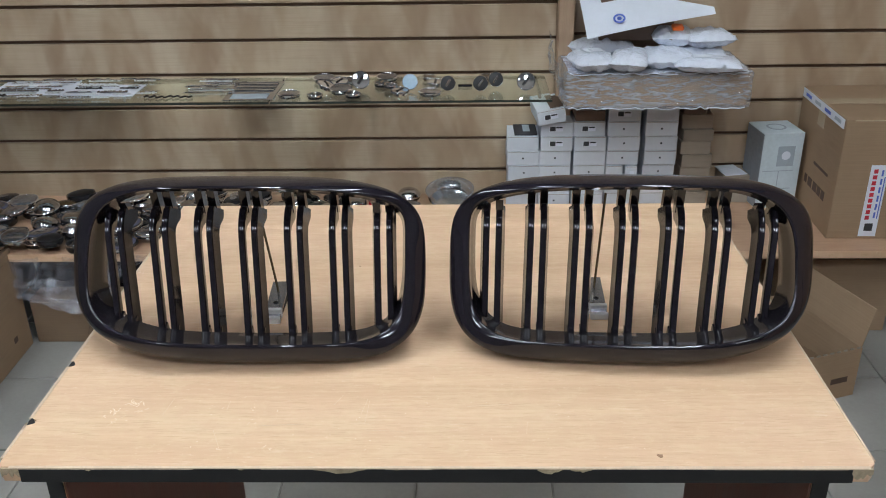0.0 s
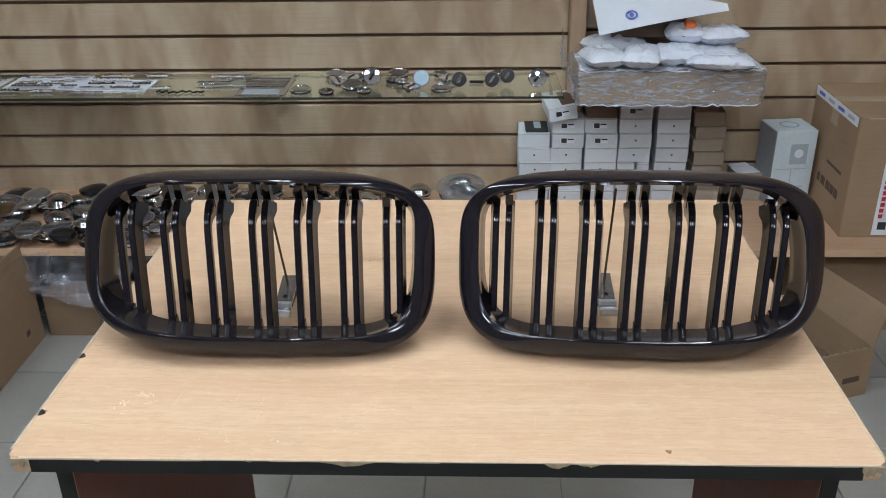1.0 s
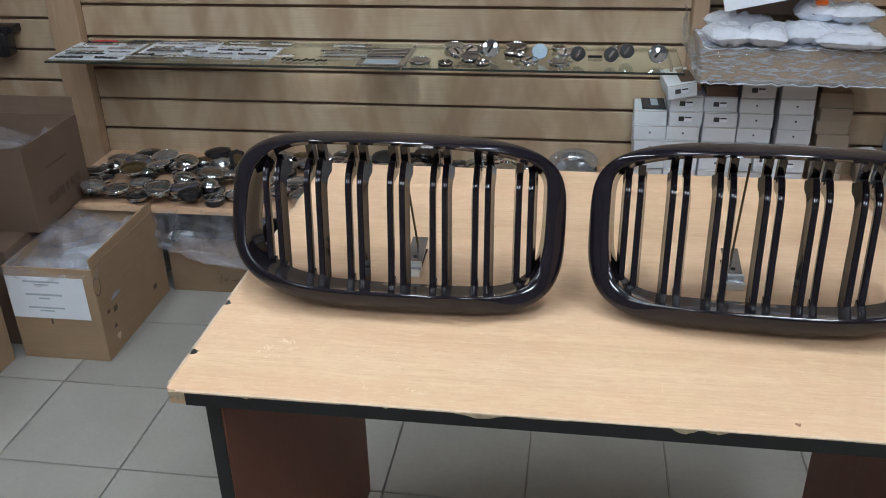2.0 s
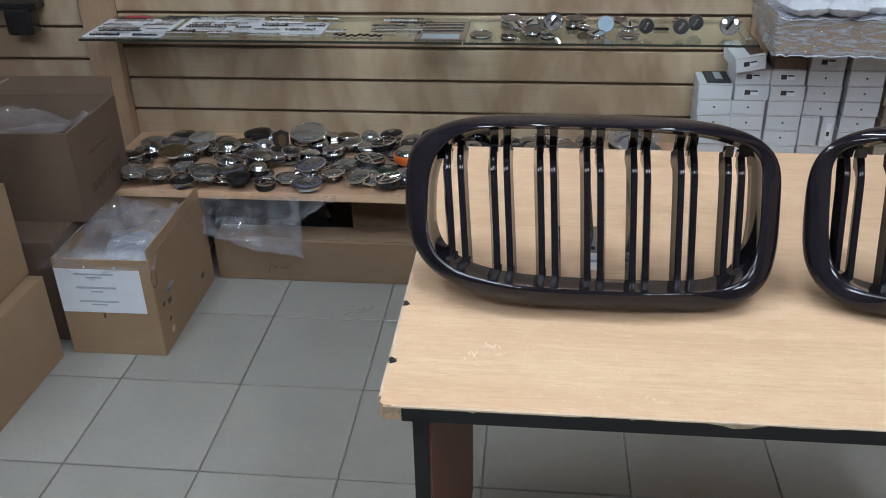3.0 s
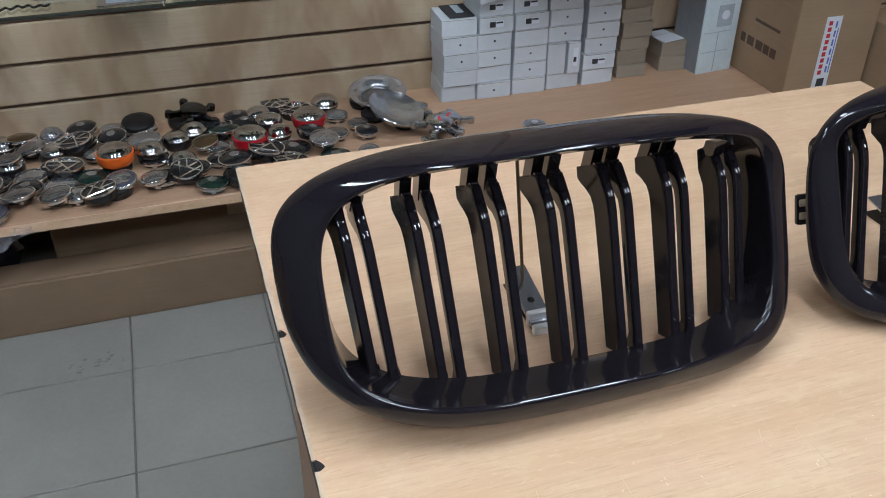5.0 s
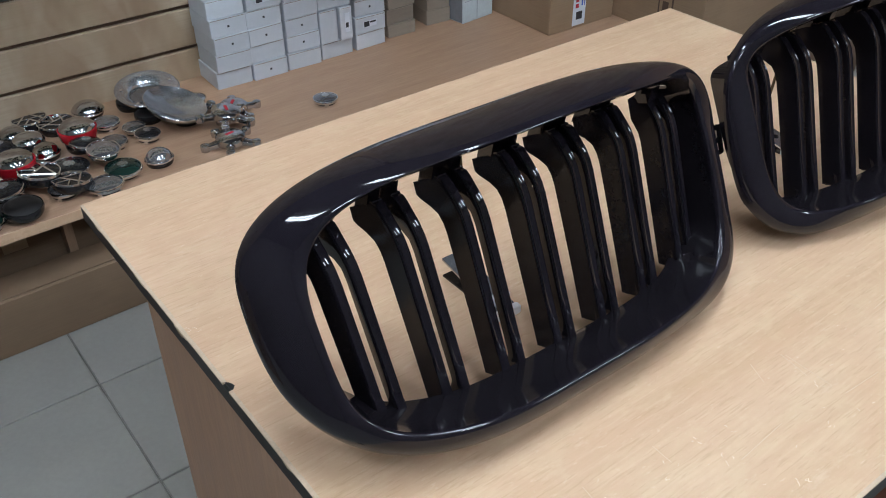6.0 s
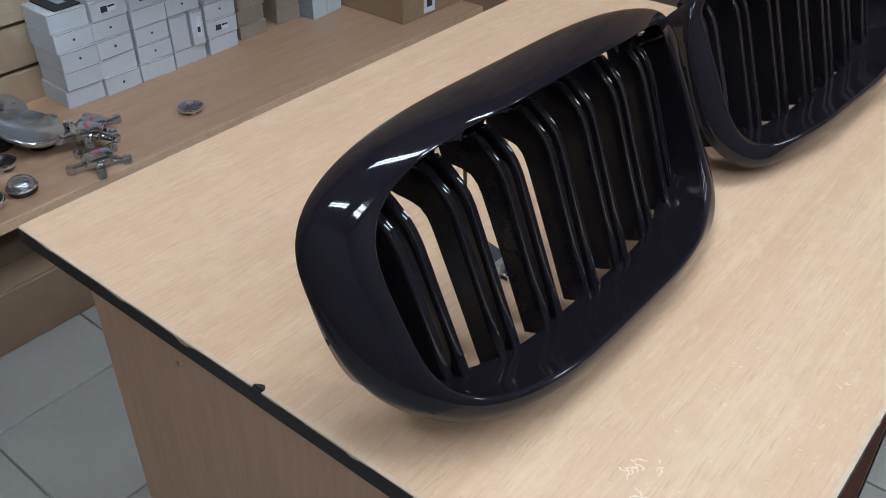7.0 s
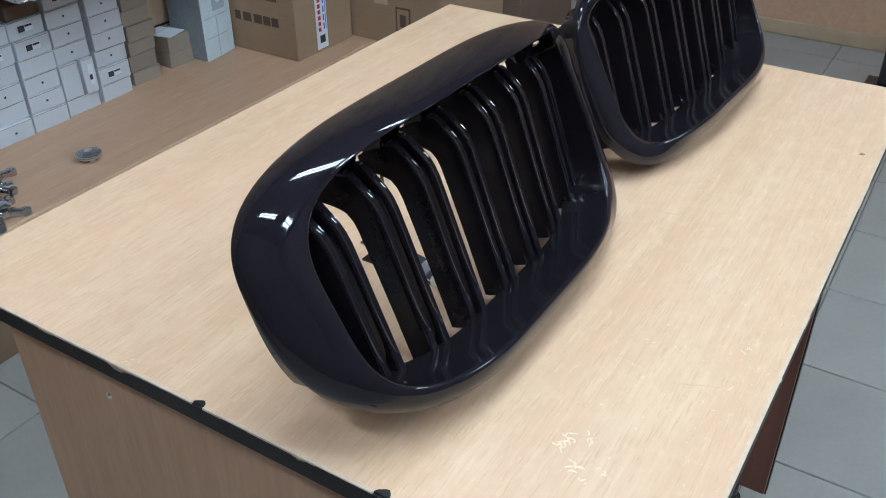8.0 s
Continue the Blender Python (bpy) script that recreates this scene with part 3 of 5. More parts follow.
part("stain", blob(-0.115, 0.43, 0.0015, TOP + 0.0001, TOP + 0.0005, 41, 8), STAIN, table)
for x0, x1, y1 in ((-0.406, -0.390, 0.618), (0.394, 0.410, 0.432)):
    side = part("side_panel", box(x0, x1, TY0 + 0.032, y1, 0.045, TOP - 0.0182, 0.0006), BEECH_SIDE, table, "brown laminate side panel")
    part("edge_band", box(x0 - 0.0003, x1 + 0.0003, TY0 + 0.0298, TY0 + 0.0318, 0.045, TOP - 0.0184), EDGE, side, "black edge band")
    # added thin lining; its dark colour carries the shade under the top
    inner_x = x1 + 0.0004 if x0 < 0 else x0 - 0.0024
    part("inner_face", box(inner_x, inner_x + 0.0020, TY0 + 0.033, y1 - 0.001, 0.046, TOP - 0.0186), SHADED_PANEL, side, "dark red-brown inner face, under-table shade in its colour")
    for fy in (0.07, y1 - 0.06):
        part("foot", turned([(0, 0), (0.016, 0), (0.016, 0.006), (0.010, 0.008), (0.010, 0.0452), (0, 0.0452)], 14, centre=((x0 + x1) / 2, fy)), DARK, table)
screw = turned([(0, 0.0012), (0.0028, 0.0008), (0.0035, 0), (0, 0)], 12)
screw.transform(pose(-0.406, 0.491, 0.661, 0, -90, 0))
part("screw", screw, CHROME, table, "small screw head")


# ---- the grilles ----
LEAN = 21.5


def oval(a, left, right, low, high, top_u, low_u, left_v, right_v, powers):
    """A rounded oblong of four superelliptic quarters, a from 0 to 4 turning left from the right end; (across, up)."""
    i, k = int(a) % 4, a - int(a)
    cx, ex = ((top_u, right), (top_u, left), (low_u, left), (low_u, right))[i]
    cy, ey = ((right_v, high), (left_v, high), (left_v, low), (right_v, low))[i]
    k = math.radians(90 * (k if i in (0, 2) else 1 - k))
    p = 2 / powers[i]
    return Vector((cx + (ex - cx) * max(0.0, math.cos(k)) ** p, cy + (ey - cy) * max(0.0, math.sin(k)) ** p))


def lip_depth(p):
    """How far forward the front lip lies; both ends wrap back."""
    u, v = p.x, p.y - 0.1
    return 0.0341 + 0.003 * v - 1.96 * max(0.0, -u - 0.05) ** 2 - 2.06 * max(0.0, u - 0.05) ** 2 - 0.81 * v * v - (4.0 if u < 0 else 1.5) * u * u * v


def back_depth(p):
    u, v = p.x, p.y - 0.1
    return -0.037 - 0.011 * u - 0.091 * v + 0.50 * max(0.0, u - 0.05) ** 2 + 1.25 * v * v + (0.52 if u < 0 else 0.15) * u * v + 0.015 * max(0.0, 1 - p.y / 0.06)


def rim(count):
    """Evenly spaced (lip, outer edge, inward normal) round a grille."""
    fine = 2400
    lip = [oval(4 * i / fine, -0.1816, 0.1950, 0.0280, 0.2090, -0.060, 0.085, 0.128, 0.155, (3.55, 3.05, 4.2, 4.5)) for i in range(fine)]
    edge = [oval(4 * i / fine, -0.2118, 0.2180, 0.0030, 0.2229, -0.030, 0.040, 0.143, 0.125, (3.6, 3.05, 3.0, 3.85)) for i in range(fine)]
    run = [0.0]
    for i in range(fine):
        run.append(run[-1] + (lip[(i + 1) % fine] - lip[i]).length + (edge[(i + 1) % fine] - edge[i]).length)
    a, b, j = [], [], 0
    for i in range(count):
        want = run[-1] * i / count
        while run[j + 1] < want:
            j += 1
        f = (want - run[j]) / max(1e-9, run[j + 1] - run[j])
        a.append(lip[j].lerp(lip[(j + 1) % fine], f)), b.append(edge[j].lerp(edge[(j + 1) % fine], f))
    for _ in range(3):
        a = [(a[i - 1] + 2 * a[i] + a[(i + 1) % count]) / 4 for i in range(count)]
        b = [(b[i - 1] + 2 * b[i] + b[(i + 1) % count]) / 4 for i in range(count)]
    out = []
    for i in range(count):
        t = (a[(i + 1) % count] - a[i - 1]).normalized()
        out.append((a[i], b[i], Vector((-t.y, t.x))))
    return out


RIM = rim(168)


def span_at(u):
    """Heights of the lower and the upper lip at u."""
    near = [p.y for p, _, _ in RIM if abs(p.x - u) < 0.006]
    return min(near), max(near)


def rim_section(p, q, n):
    """The frame's section as (across, up, forward) points: rear edge, convex outer band, front lip, inner wall and back."""
    up, down, side = max(0.0, -n.y), max(0.0, n.y), abs(n.x)
    lip, edge = Vector((p.x, p.y, lip_depth(p))), Vector((q.x, q.y, back_depth(q)))
    inward = Vector((n.x, n.y, 0.0))
    chord = lip - edge
    bulge = (lip + edge) / 2 - inward * (0.009 * side + 0.007 * up + 0.010 * down) + Vector((0, 0, 0.004 + 0.008 * down))
    out = [edge + inward * 0.0028 + Vector((0, 0, -0.0035)), edge + inward * 0.0004 + Vector((0, 0, -0.0025))]
    def band(f):
        return edge * (1 - f) ** 2 + bulge * 2 * f * (1 - f) + lip * f * f
    leg = 0.007 + 0.006 * up + 0.003 * side
    start = max(0.6, 1 - leg / chord.length)
    out += [band(start * k / 8) for k in range(8)]
    reach = 0.047 - 0.036 * up ** 2
    wall = lip + inward * (0.0065 * side + 0.004 * up + 0.0075 * down) - Vector((0, 0, reach))
    # rounded ridge of the lip
    first, last = band(start), lip.lerp(wall, 0.0055 / (wall - lip).length)
    crest = lip + (lip - (first + last) / 2) * 0.6
    out += [first * (1 - f) ** 2 + crest * 2 * f * (1 - f) + last * f * f for f in (k / 8 for k in range(9))]
    out += [last.lerp(wall, f) for f in (0.33, 0.66, 1.0)]
    rear = wall - inward * 0.0022 - Vector((0, 0, 0.0012))
    out += [wall - inward * 0.0006 - Vector((0, 0, 0.0010)), rear]
    inside = lip - inward * 0.002 - chord * 0.12 - Vector((0, 0, 0.004))
    out += [rear.lerp(inside, 0.5), inside, edge.lerp(inside, 0.45) + inward * 0.003]
    return out


# side view of a bar: front edge from foot to bend, flat top, stem, and the rear edge down again (up, forward)
BAR_FRONT = ((0.0, -0.0155), (0.08, -0.0140), (0.13, -0.0122), (0.150, -0.0116), (0.159, -0.0124), (0.167, -0.0146), (0.175, -0.0186), (0.1812, -0.0222), (0.1850, -0.0252), (0.1862, -0.0300))
BAR_REAR = ((0.0, -0.0345), (0.08, -0.0330), (0.125, -0.0318), (0.145, -0.0316), (0.153, -0.0324), (0.160, -0.0355), (0.165, -0.0425), (0.1695, -0.0530), (0.1725, -0.0575), (0.1820, -0.0575))


def grille_bar(top, low, foot, head, depth, side, parent, at):
    """One upright bar: flat front, a deep splayed blade on its outer side, a shallow inner side, hooked backwards at its top."""
    h = 0.0040
    bm, rows = bmesh.new(), []
    for (vf, wf), (vr, wr) in zip(BAR_FRONT, BAR_REAR):
        vf, vr = max(vf, foot - 0.004), max(vr, foot - 0.002)
        wf, wr = wf + depth, max(wr, -0.0575 + 0.28 * max(0.0, top - 0.09)) + depth
        c = top + (low - top) * max(0.0, min(1.0, (0.176 - vf) / 0.14))
        d = Vector((vr - vf, wr - wf)).normalized()
        shallow = min(1.0, max(0.0, (vf - 0.158) / 0.020))
        inner = 0.0110 + ((Vector((vr - vf, wr - wf)).length) - 0.0110) * shallow
        ring = [(c - side * (h * 0.9), vf + d.x * inner, wf + d.y * inner)]
        ring += [(c + side * k * h, vf + d.x * s, wf + d.y * s) for k, s in ((-1, 0.0050), (-0.97, 0.0022), (-0.86, 0.0007), (-0.66, 0.0), (0, 0.0005), (0.66, 0.0), (0.86, 0.0007), (0.97, 0.0022), (1, 0.0050))]
        ring.append((c + side * (h + 0.0030), vr, wr))
        rows.append([bm.verts.new(at(*q)) for q in ring])
    for a, b in zip(rows, rows[1:]):
        for k in range(len(a)):
            j = (k + 1) % len(a)
            bm.faces.new((a[k], a[j], b[j], b[k]))
    bm.faces.new(rows[0]), bm.faces.new(rows[-1][::-1])
    bmesh.ops.recalc_face_normals(bm, faces=bm.faces)
    bar = part("bar", bm, (BLACK, BLACK_SIDE), parent, "", True)
    for poly in bar.data.polygons:
        poly.material_index = 1 if abs(poly.normal.x) > 0.93 else 0
    # stem from the flat top up to the frame
    block = bmesh.new()
    rear = -0.0575 if top < 0.13 else -0.0360
    for v0, v1, w0, w1, wide, lean in ((0.178, max(0.186, head), rear, rear + 0.0165, 0.0046, 0.020 if top < 0.13 else 0.008), (0.183, 0.1872, rear + 0.0115, -0.0300, 0.0036, 0)):
        vs = [block.verts.new(at(u, v, w + depth)) for v in (v0, v1) for w in (w0 + (lean if v == v1 else 0), w1 + (lean if v == v1 else 0)) for u in (top - wide, top + wide)]
        for f in ((0, 2, 3, 1), (4, 5, 7, 6), (0, 1, 5, 4), (2, 6, 7, 3), (0, 4, 6, 2), (1, 3, 7, 5)):
            block.faces.new([vs[i] for i in f])
    part("stem", block, BLACK, bar)
    # wedge-shaped foot behind the front edge
    wedge = bmesh.new()
    vs = [wedge.verts.new(at(low + s * 0.0043, foot + v, w + depth)) for s in (-1, 1) for v, w in ((-0.004, -0.018), (-0.004, -0.034), (0.010, -0.025), (0.007, -0.020))]
    for f in ((0, 1, 2, 3), (7, 6, 5, 4), (0, 4, 5, 1), (1, 5, 6, 2), (2, 6, 7, 3), (3, 7, 4, 0)):
        wedge.faces.new([vs[i] for i in f])
    part("foot", wedge, BLACK, bar)


def grille(x, y, mirror, label, turn=0.0):
    e = thing("car_grille", label, "grille", None, "pair of car grilles")
    sx = -1 if mirror else 1

    def at(u, v, w):
        return Vector((sx * u, -w, v))
    bm = bmesh.new()
    rings = [[bm.verts.new(at(*c)) for c in rim_section(*r)] for r in RIM]
    for a, b in zip(rings, rings[1:] + rings[:1]):
        for k in range(len(a)):
            j = (k + 1) % len(a)
            bm.faces.new((a[k], a[j], b[j], b[k]))
    count = len(rings[0])
    shell = part("rim", bm, (BLACK, BLACK_SIDE), e, "glossy black rounded rim", True)
    # the inner wall is less polished than the band
    for poly in shell.data.polygons:
        poly.material_index = 1 if poly.index % count in (18, 19, 20) else 0
    # rear flange on the wrapped side
    bm, strip = bmesh.new(), []
    for p, q, n in RIM:
        if q.x < -0.10 and 0.073 < q.y < 0.175:
            edge, inward = Vector((q.x, q.y, back_depth(q))), Vector((n.x, n.y, 0))
            rear = Vector((q.x, q.y, -0.0505)) + inward * 0.0046
            strip.append([bm.verts.new(at(*c)) for c in (edge + inward * 0.0050 + Vector((0, 0, 0.002)), edge + inward * 0.0012 + Vector((0, 0, 0.0005)), rear, rear + inward * 0.0022)])
    for a, b in zip(strip, strip[1:]):
        for k in range(4):
            bm.faces.new((a[k], a[(k + 1) % 4], b[(k + 1) % 4], b[k]))
    bm.faces.new(strip[0]), bm.faces.new(strip[-1][::-1])
    part("flange", bm, BLACK, e, "thin rear flange")
    # paired upright bars
    for i in range(7):
        top, low = -0.1530 + 0.0533 * i, -0.1425 + 0.0517 * i
        for du in (-0.0075, 0.0075):
            u = top + du
            depth = -0.0145 * max(0.0, u) / 0.165
            grille_bar(u, low + du, span_at(low + du)[0] + 0.0050, span_at(u)[1] - (0.001 if abs(u) < 0.13 else 0.008), depth, 1 if du > 0 else -1, e, at)
    if mirror:
        tab = box(-0.008, 0.008, -0.0015, 0.0015, -0.014, 0.014, 0.003, 2)
        tab.transform(Matrix.Translation(at(0.1975, 0.108, -0.060)))
        tb = part("mounting_tab", tab, DARK, e, "small black clip tab")
        for dv in (-0.006, 0.006):
            hole = box(-0.004, 0.003, -0.0022, 0.0022, -0.0035, 0.0035, 0.0008)
            hole.transform(Matrix.Translation(at(0.1990, 0.108 + dv, -0.060)))
            part("slot", hole, CHIP, tb, "slot showing the table behind")
    e.matrix_basis = pose(x, y, TOP + 0.0012, -LEAN, 0, turn)
    return e


grille(-0.229, 0.1695, False, "glossy black car grille with paired bars, leaning back on the table")
grille(0.2312, 0.1664, True, "glossy black car grille with paired bars, second of the pair", -3.2)


def stand(x, y, top):
    e = thing("grille_stand", "chrome clip stand with a thin rod propping the grille", "stand", None, "grille stands")
    plate = box(-0.011, 0.011, 0, 0.080, -0.0015, 0.0015, 0.0006)
    plate.transform(pose(x, y, TOP + 0.004, 11, 0, 0))
    part("base_plate", plate, DISH, e, "polished metal plate")
    part("base_foot", box(x - 0.010, x + 0.010, y, y + 0.078, TOP + 0.0002, TOP + 0.002), DARK, e)
    for dy, h in ((-0.002, 0.009), (0.012, 0.014)):
        part("lip", box(x - 0.0115, x + 0.0115, y + dy, y + dy + 0.007, TOP + 0.0002, TOP + h, 0.002, 2), LETTER, e)
    part("screw",
         turned([(0, TOP + 0.014), (0.003, TOP + 0.013), (0.0042, TOP + 0.011), (0.0042, TOP + 0.002), (0, TOP + 0.002)], 12, centre=(x, y + 0.035)), DARK, e)
    part("rod", tube([(x, y + 0.058, TOP + 0.002), (x, y + 0.056, TOP + 0.02), ((x + top[0]) / 2, (y + 0.056 + top[1]) / 2, (TOP + 0.02 + top[2]) / 2), top], 0.0016), BROWN, e, "thin brown rod")


stand(-0.212, 0.267, (-0.227, 0.318, 0.905))
stand(0.207, 0.276, (0.212, 0.322, 0.905))


# ---- wheel caps on the low shelf ----
def cap_dome(r, face, name="hubcap", label="chrome domed wheel centre cap lying on the shelf"):
    e = thing(name, label, "hubcap", None, "wheel caps")
    part("skirt", turned([(r * 0.78, 0), (r * 0.86, 0), (r * 0.93, 0.006), (r * 0.95, 0.014), (r * 0.80, 0.014), (r * 0.78, 0)], 28), DARK, e, "", True)
    part("bead", turned([(r * 0.88, 0.0135), (r * 0.99, 0.0130), (r, 0.0155), (r * 0.96, 0.0175), (r * 0.90, 0.0165), (r * 0.88, 0.0135)], 28), CHROME, e, "thin chrome bead", True)
    part("dome", turned([(r * 0.93, 0.0160), (r * 0.86, 0.0235), (r * 0.72, 0.0305), (r * 0.5, 0.0360), (r * 0.25, 0.0390), (0, 0.0398)], 28), face, e, "", True)
    return e


def cap_flat(r, face, edge, label, mark=None, band=None):
    e = thing("hubcap", label, "hubcap", None, "wheel caps")
    part("ring", turned([(r * 0.88, 0.0085), (r * 0.97, 0.0085), (r, 0.0110), (r, 0.0128), (r * 0.97, 0.0148), (r * 0.92, 0.0148), (r * 0.89, 0.0125), (r * 0.88, 0.0085)], 28), edge, e, "", True)
    part("body", turned([(0, 0.003), (r * 0.80, 0.003), (r * 0.88, 0.0090), (0, 0.0090)], 24), DARK, e, "dark plastic underside", True)
    part("face", turned([(r * 0.915, 0.0100), (r * 0.915, 0.0138), (r * 0.84, 0.0158), (r * 0.62, 0.0184), (r * 0.35, 0.0202), (0, 0.0208)], 28), face, e, "", True)
    for k in range(4):
        a = 2 * math.pi * (k + 0.4) / 4
        clip = box(-0.005, 0.005, -0.002, 0.002, 0, 0.009, 0.0008)
        clip.transform(Matrix.Translation((r * 0.78 * math.cos(a), r * 0.78 * math.sin(a), 0)) @ Matrix.Rotation(a + math.pi / 2, 4, "Z"))
        part("clip", clip, edge, e)
    if band is not None:
        part("band", turned([(r * 0.86, 0.0154), (r * 0.85, 0.0166), (r * 0.68, 0.0186), (r * 0.66, 0.0176)], 28), band, e, "violet ring", True)
    if mark is not None:
        part("emblem", turned([(0, 0.0195), (r * 0.30, 0.0195), (r * 0.29, 0.0214), (r * 0.20, 0.0220), (0, 0.0221)], 18), mark, e, "", True)
    return e


def cap_spoked(r, face, label):
    e = thing("hubcap", label, "hubcap", None, "wheel caps")
    part("body", turned([(0, 0), (r * 0.85, 0), (r * 0.97, 0.006), (r * 0.98, 0.0145), (r * 0.90, 0.0150), (r * 0.5, 0.0158), (0, 0.0160)], 28), DARK, e, "", True)
    part("ring", turned([(r * 0.89, 0.0145), (r * 0.92, 0.0178), (r * 0.97, 0.0178), (r * 1.0, 0.0150), (r * 0.89, 0.0145)], 28), CHROME, e, "", True)
    for x0, y0, x1, y1 in ((-0.72, 0.50, 0.0, -0.82), (0.72, 0.50, 0.0, -0.82), (-0.34, 0.78, 0.0, 0.12), (0.34, 0.78, 0.0, 0.12), (-0.86, 0.10, 0.86, 0.10)):
        length, a = math.hypot(x1 - x0, y1 - y0) * r / 2, math.atan2(y1 - y0, x1 - x0)
        bm = box(-length, length, -r * 0.055, r * 0.055, 0.0150, 0.0174, 0.0007)
        bm.transform(Matrix.Translation((r * (x0 + x1) / 2, r * (y0 + y1) / 2, 0)) @ Matrix.Rotation(a, 4, "Z"))
        part("spoke", bm, face, e)
    return e


def cap_cup(r, wall, label):
    e = thing("hubcap", label, "hubcap", None, "wheel caps")
    part("cup", turned([(0, 0), (r * 0.80, 0), (r * 0.95, 0.006), (r, 0.022), (r * 0.99, 0.027), (r * 0.94, 0.028), (r * 0.90, 0.025), (0, 0.024)], 30), wall, e, "", True)
    part("lens", turned([(0, 0.0245), (r * 0.93, 0.0262), (r * 0.87, 0.0335), (r * 0.68, 0.0395), (r * 0.4, 0.0425), (0, 0.0435)], 30), TINTED, e, "polished domed top", True)
    return e


def cap_puck(r, label):
    e = thing("hubcap", label, "hubcap", None, "wheel caps")
    part("body", turned([(0, 0), (r * 0.86, 0), (r * 0.96, 0.005), (r, 0.011), (r * 0.97, 0.0155), (r * 0.90, 0.0150)], 28), DARK, e, "", True)
    part("face", turned([(r * 0.92, 0.0148), (r * 0.80, 0.0175), (r * 0.5, 0.0200), (0, 0.0212)], 28), EDGE, e, "", True)
    return e


PROTO = [cap_dome(0.040, TINTED),
         cap_dome(0.034, SILVER, label="silver domed wheel centre cap on the shelf"),
         cap_flat(0.038, SILVER, CHROME, "round silver wheel cap with a chrome rim"),
         cap_flat(0.042, DULL, CHROME, "grey round wheel cap with a bright rim"),
         cap_flat(0.038, DULL, CHROME, "grey round wheel cap with a violet ring", SILVER, BLUEISH),
         cap_flat(0.036, DARK, CHROME, "black round wheel cap with a chrome rim", SILVER),
         cap_spoked(0.038, CHROME, "black wheel cap with chrome spokes and rim"),
         cap_puck(0.036, "plain black domed wheel cap"),
         cap_flat(0.036, BROWN, CHROME, "brown and gold faced wheel cap"),
         cap_flat(0.037, GREEN, CHROME, "green enamelled wheel cap with a chrome rim", SILVER),
         cap_cup(0.037, DARK, "black cup-shaped wheel cap with a polished top")]
SIZE = [0.040, 0.034, 0.038, 0.042, 0.038, 0.036, 0.038, 0.036, 0.036, 0.037, 0.037]
HEIGHT = [0.030, 0.030, 0.0180, 0.0180, 0.0180, 0.0180, 0.0170, 0.0190, 0.0180, 0.0180, 0.033]
used = set()
rng = random.Random(21)
# caps lying in loose rows from the wall to the front edge: kind, x, y, radius
ROW_BACK = ((6, -0.255, 1.827, 0.037), (0, -0.132, 1.808, 0.037), (1, -0.786, 1.800, 0.027), (7, -0.589, 1.797, 0.035), (2, -0.649, 1.795, 0.03), 
            (5, -0.715, 1.793, 0.032), (8, -0.85, 1.789, 0.032), (5, -1.368, 1.783, 0.041), (0, -0.305, 1.782, 0.035), (7, -1.126, 1.781, 0.038), 
            (6, -0.214, 1.776, 0.039), (2, -1.289, 1.749, 0.041), (5, -0.342, 1.742, 0.03), (5, -0.648, 1.735, 0.031), (2, -1.444, 1.733, 0.036), 
            (3, -0.576, 1.732, 0.031), (3, -0.824, 1.725, 0.037))
ROW_FOURTH = ((1, -1.094, 1.722, 0.03), (6, -0.73, 1.719, 0.041), (0, -0.466, 1.719, 0.033), (5, -1.209, 1.718, 0.03), (2, -0.122, 1.716, 0.029), 
              (8, -1.15, 1.715, 0.032), (2, 0.079, 1.703, 0.031), (4, -1.361, 1.700, 0.041), (9, -0.397, 1.699, 0.033), (2, -0.575, 1.684, 0.036), 
              (3, -0.869, 1.668, 0.033), (0, -0.271, 1.665, 0.031), (0, -1.177, 1.661, 0.038), (0, -1.414, 1.659, 0.033), (3, -0.081, 1.656, 0.028), 
              (3, -1.266, 1.651, 0.041), (0, -0.938, 1.648, 0.039))
ROW_MIDDLE = ((1, -1.08, 1.644, 0.04), (8, -0.442, 1.642, 0.028), (8, -1.334, 1.623, 0.041), (5, -0.978, 1.621, 0.026), (0, -0.567, 1.621, 0.034), 
              (3, -0.142, 1.618, 0.032), (5, -0.203, 1.615, 0.03), (6, -0.75, 1.608, 0.04), (5, -0.07, 1.608, 0.026), (5, -1.456, 1.602, 0.038), 
              (3, -0.819, 1.601, 0.038), (3, -1.018, 1.600, 0.033), (0, -0.5, 1.587, 0.035), (0, -1.151, 1.572, 0.041), (10, -1.061, 1.570, 0.037), 
              (3, -0.183, 1.567, 0.036), (5, -0.253, 1.565, 0.036))
ROW_SECOND = ((5, -0.421, 1.564, 0.026), (4, -0.91, 1.562, 0.035), (9, -0.694, 1.557, 0.034), (2, -1.284, 1.551, 0.033), (6, -0.319, 1.550, 0.04), 
              (5, -0.387, 1.530, 0.035), (3, -1.213, 1.517, 0.041), (6, -0.496, 1.515, 0.034), (4, -0.631, 1.512, 0.026), (0, -1.046, 1.511, 0.03), 
              (3, -0.836, 1.506, 0.037), (3, -0.563, 1.503, 0.032), (5, -1.418, 1.499, 0.04), (4, -1.121, 1.497, 0.038), (9, -0.167, 1.496, 0.034), 
              (1, -0.09, 1.496, 0.031), (6, -0.274, 1.491, 0.037))
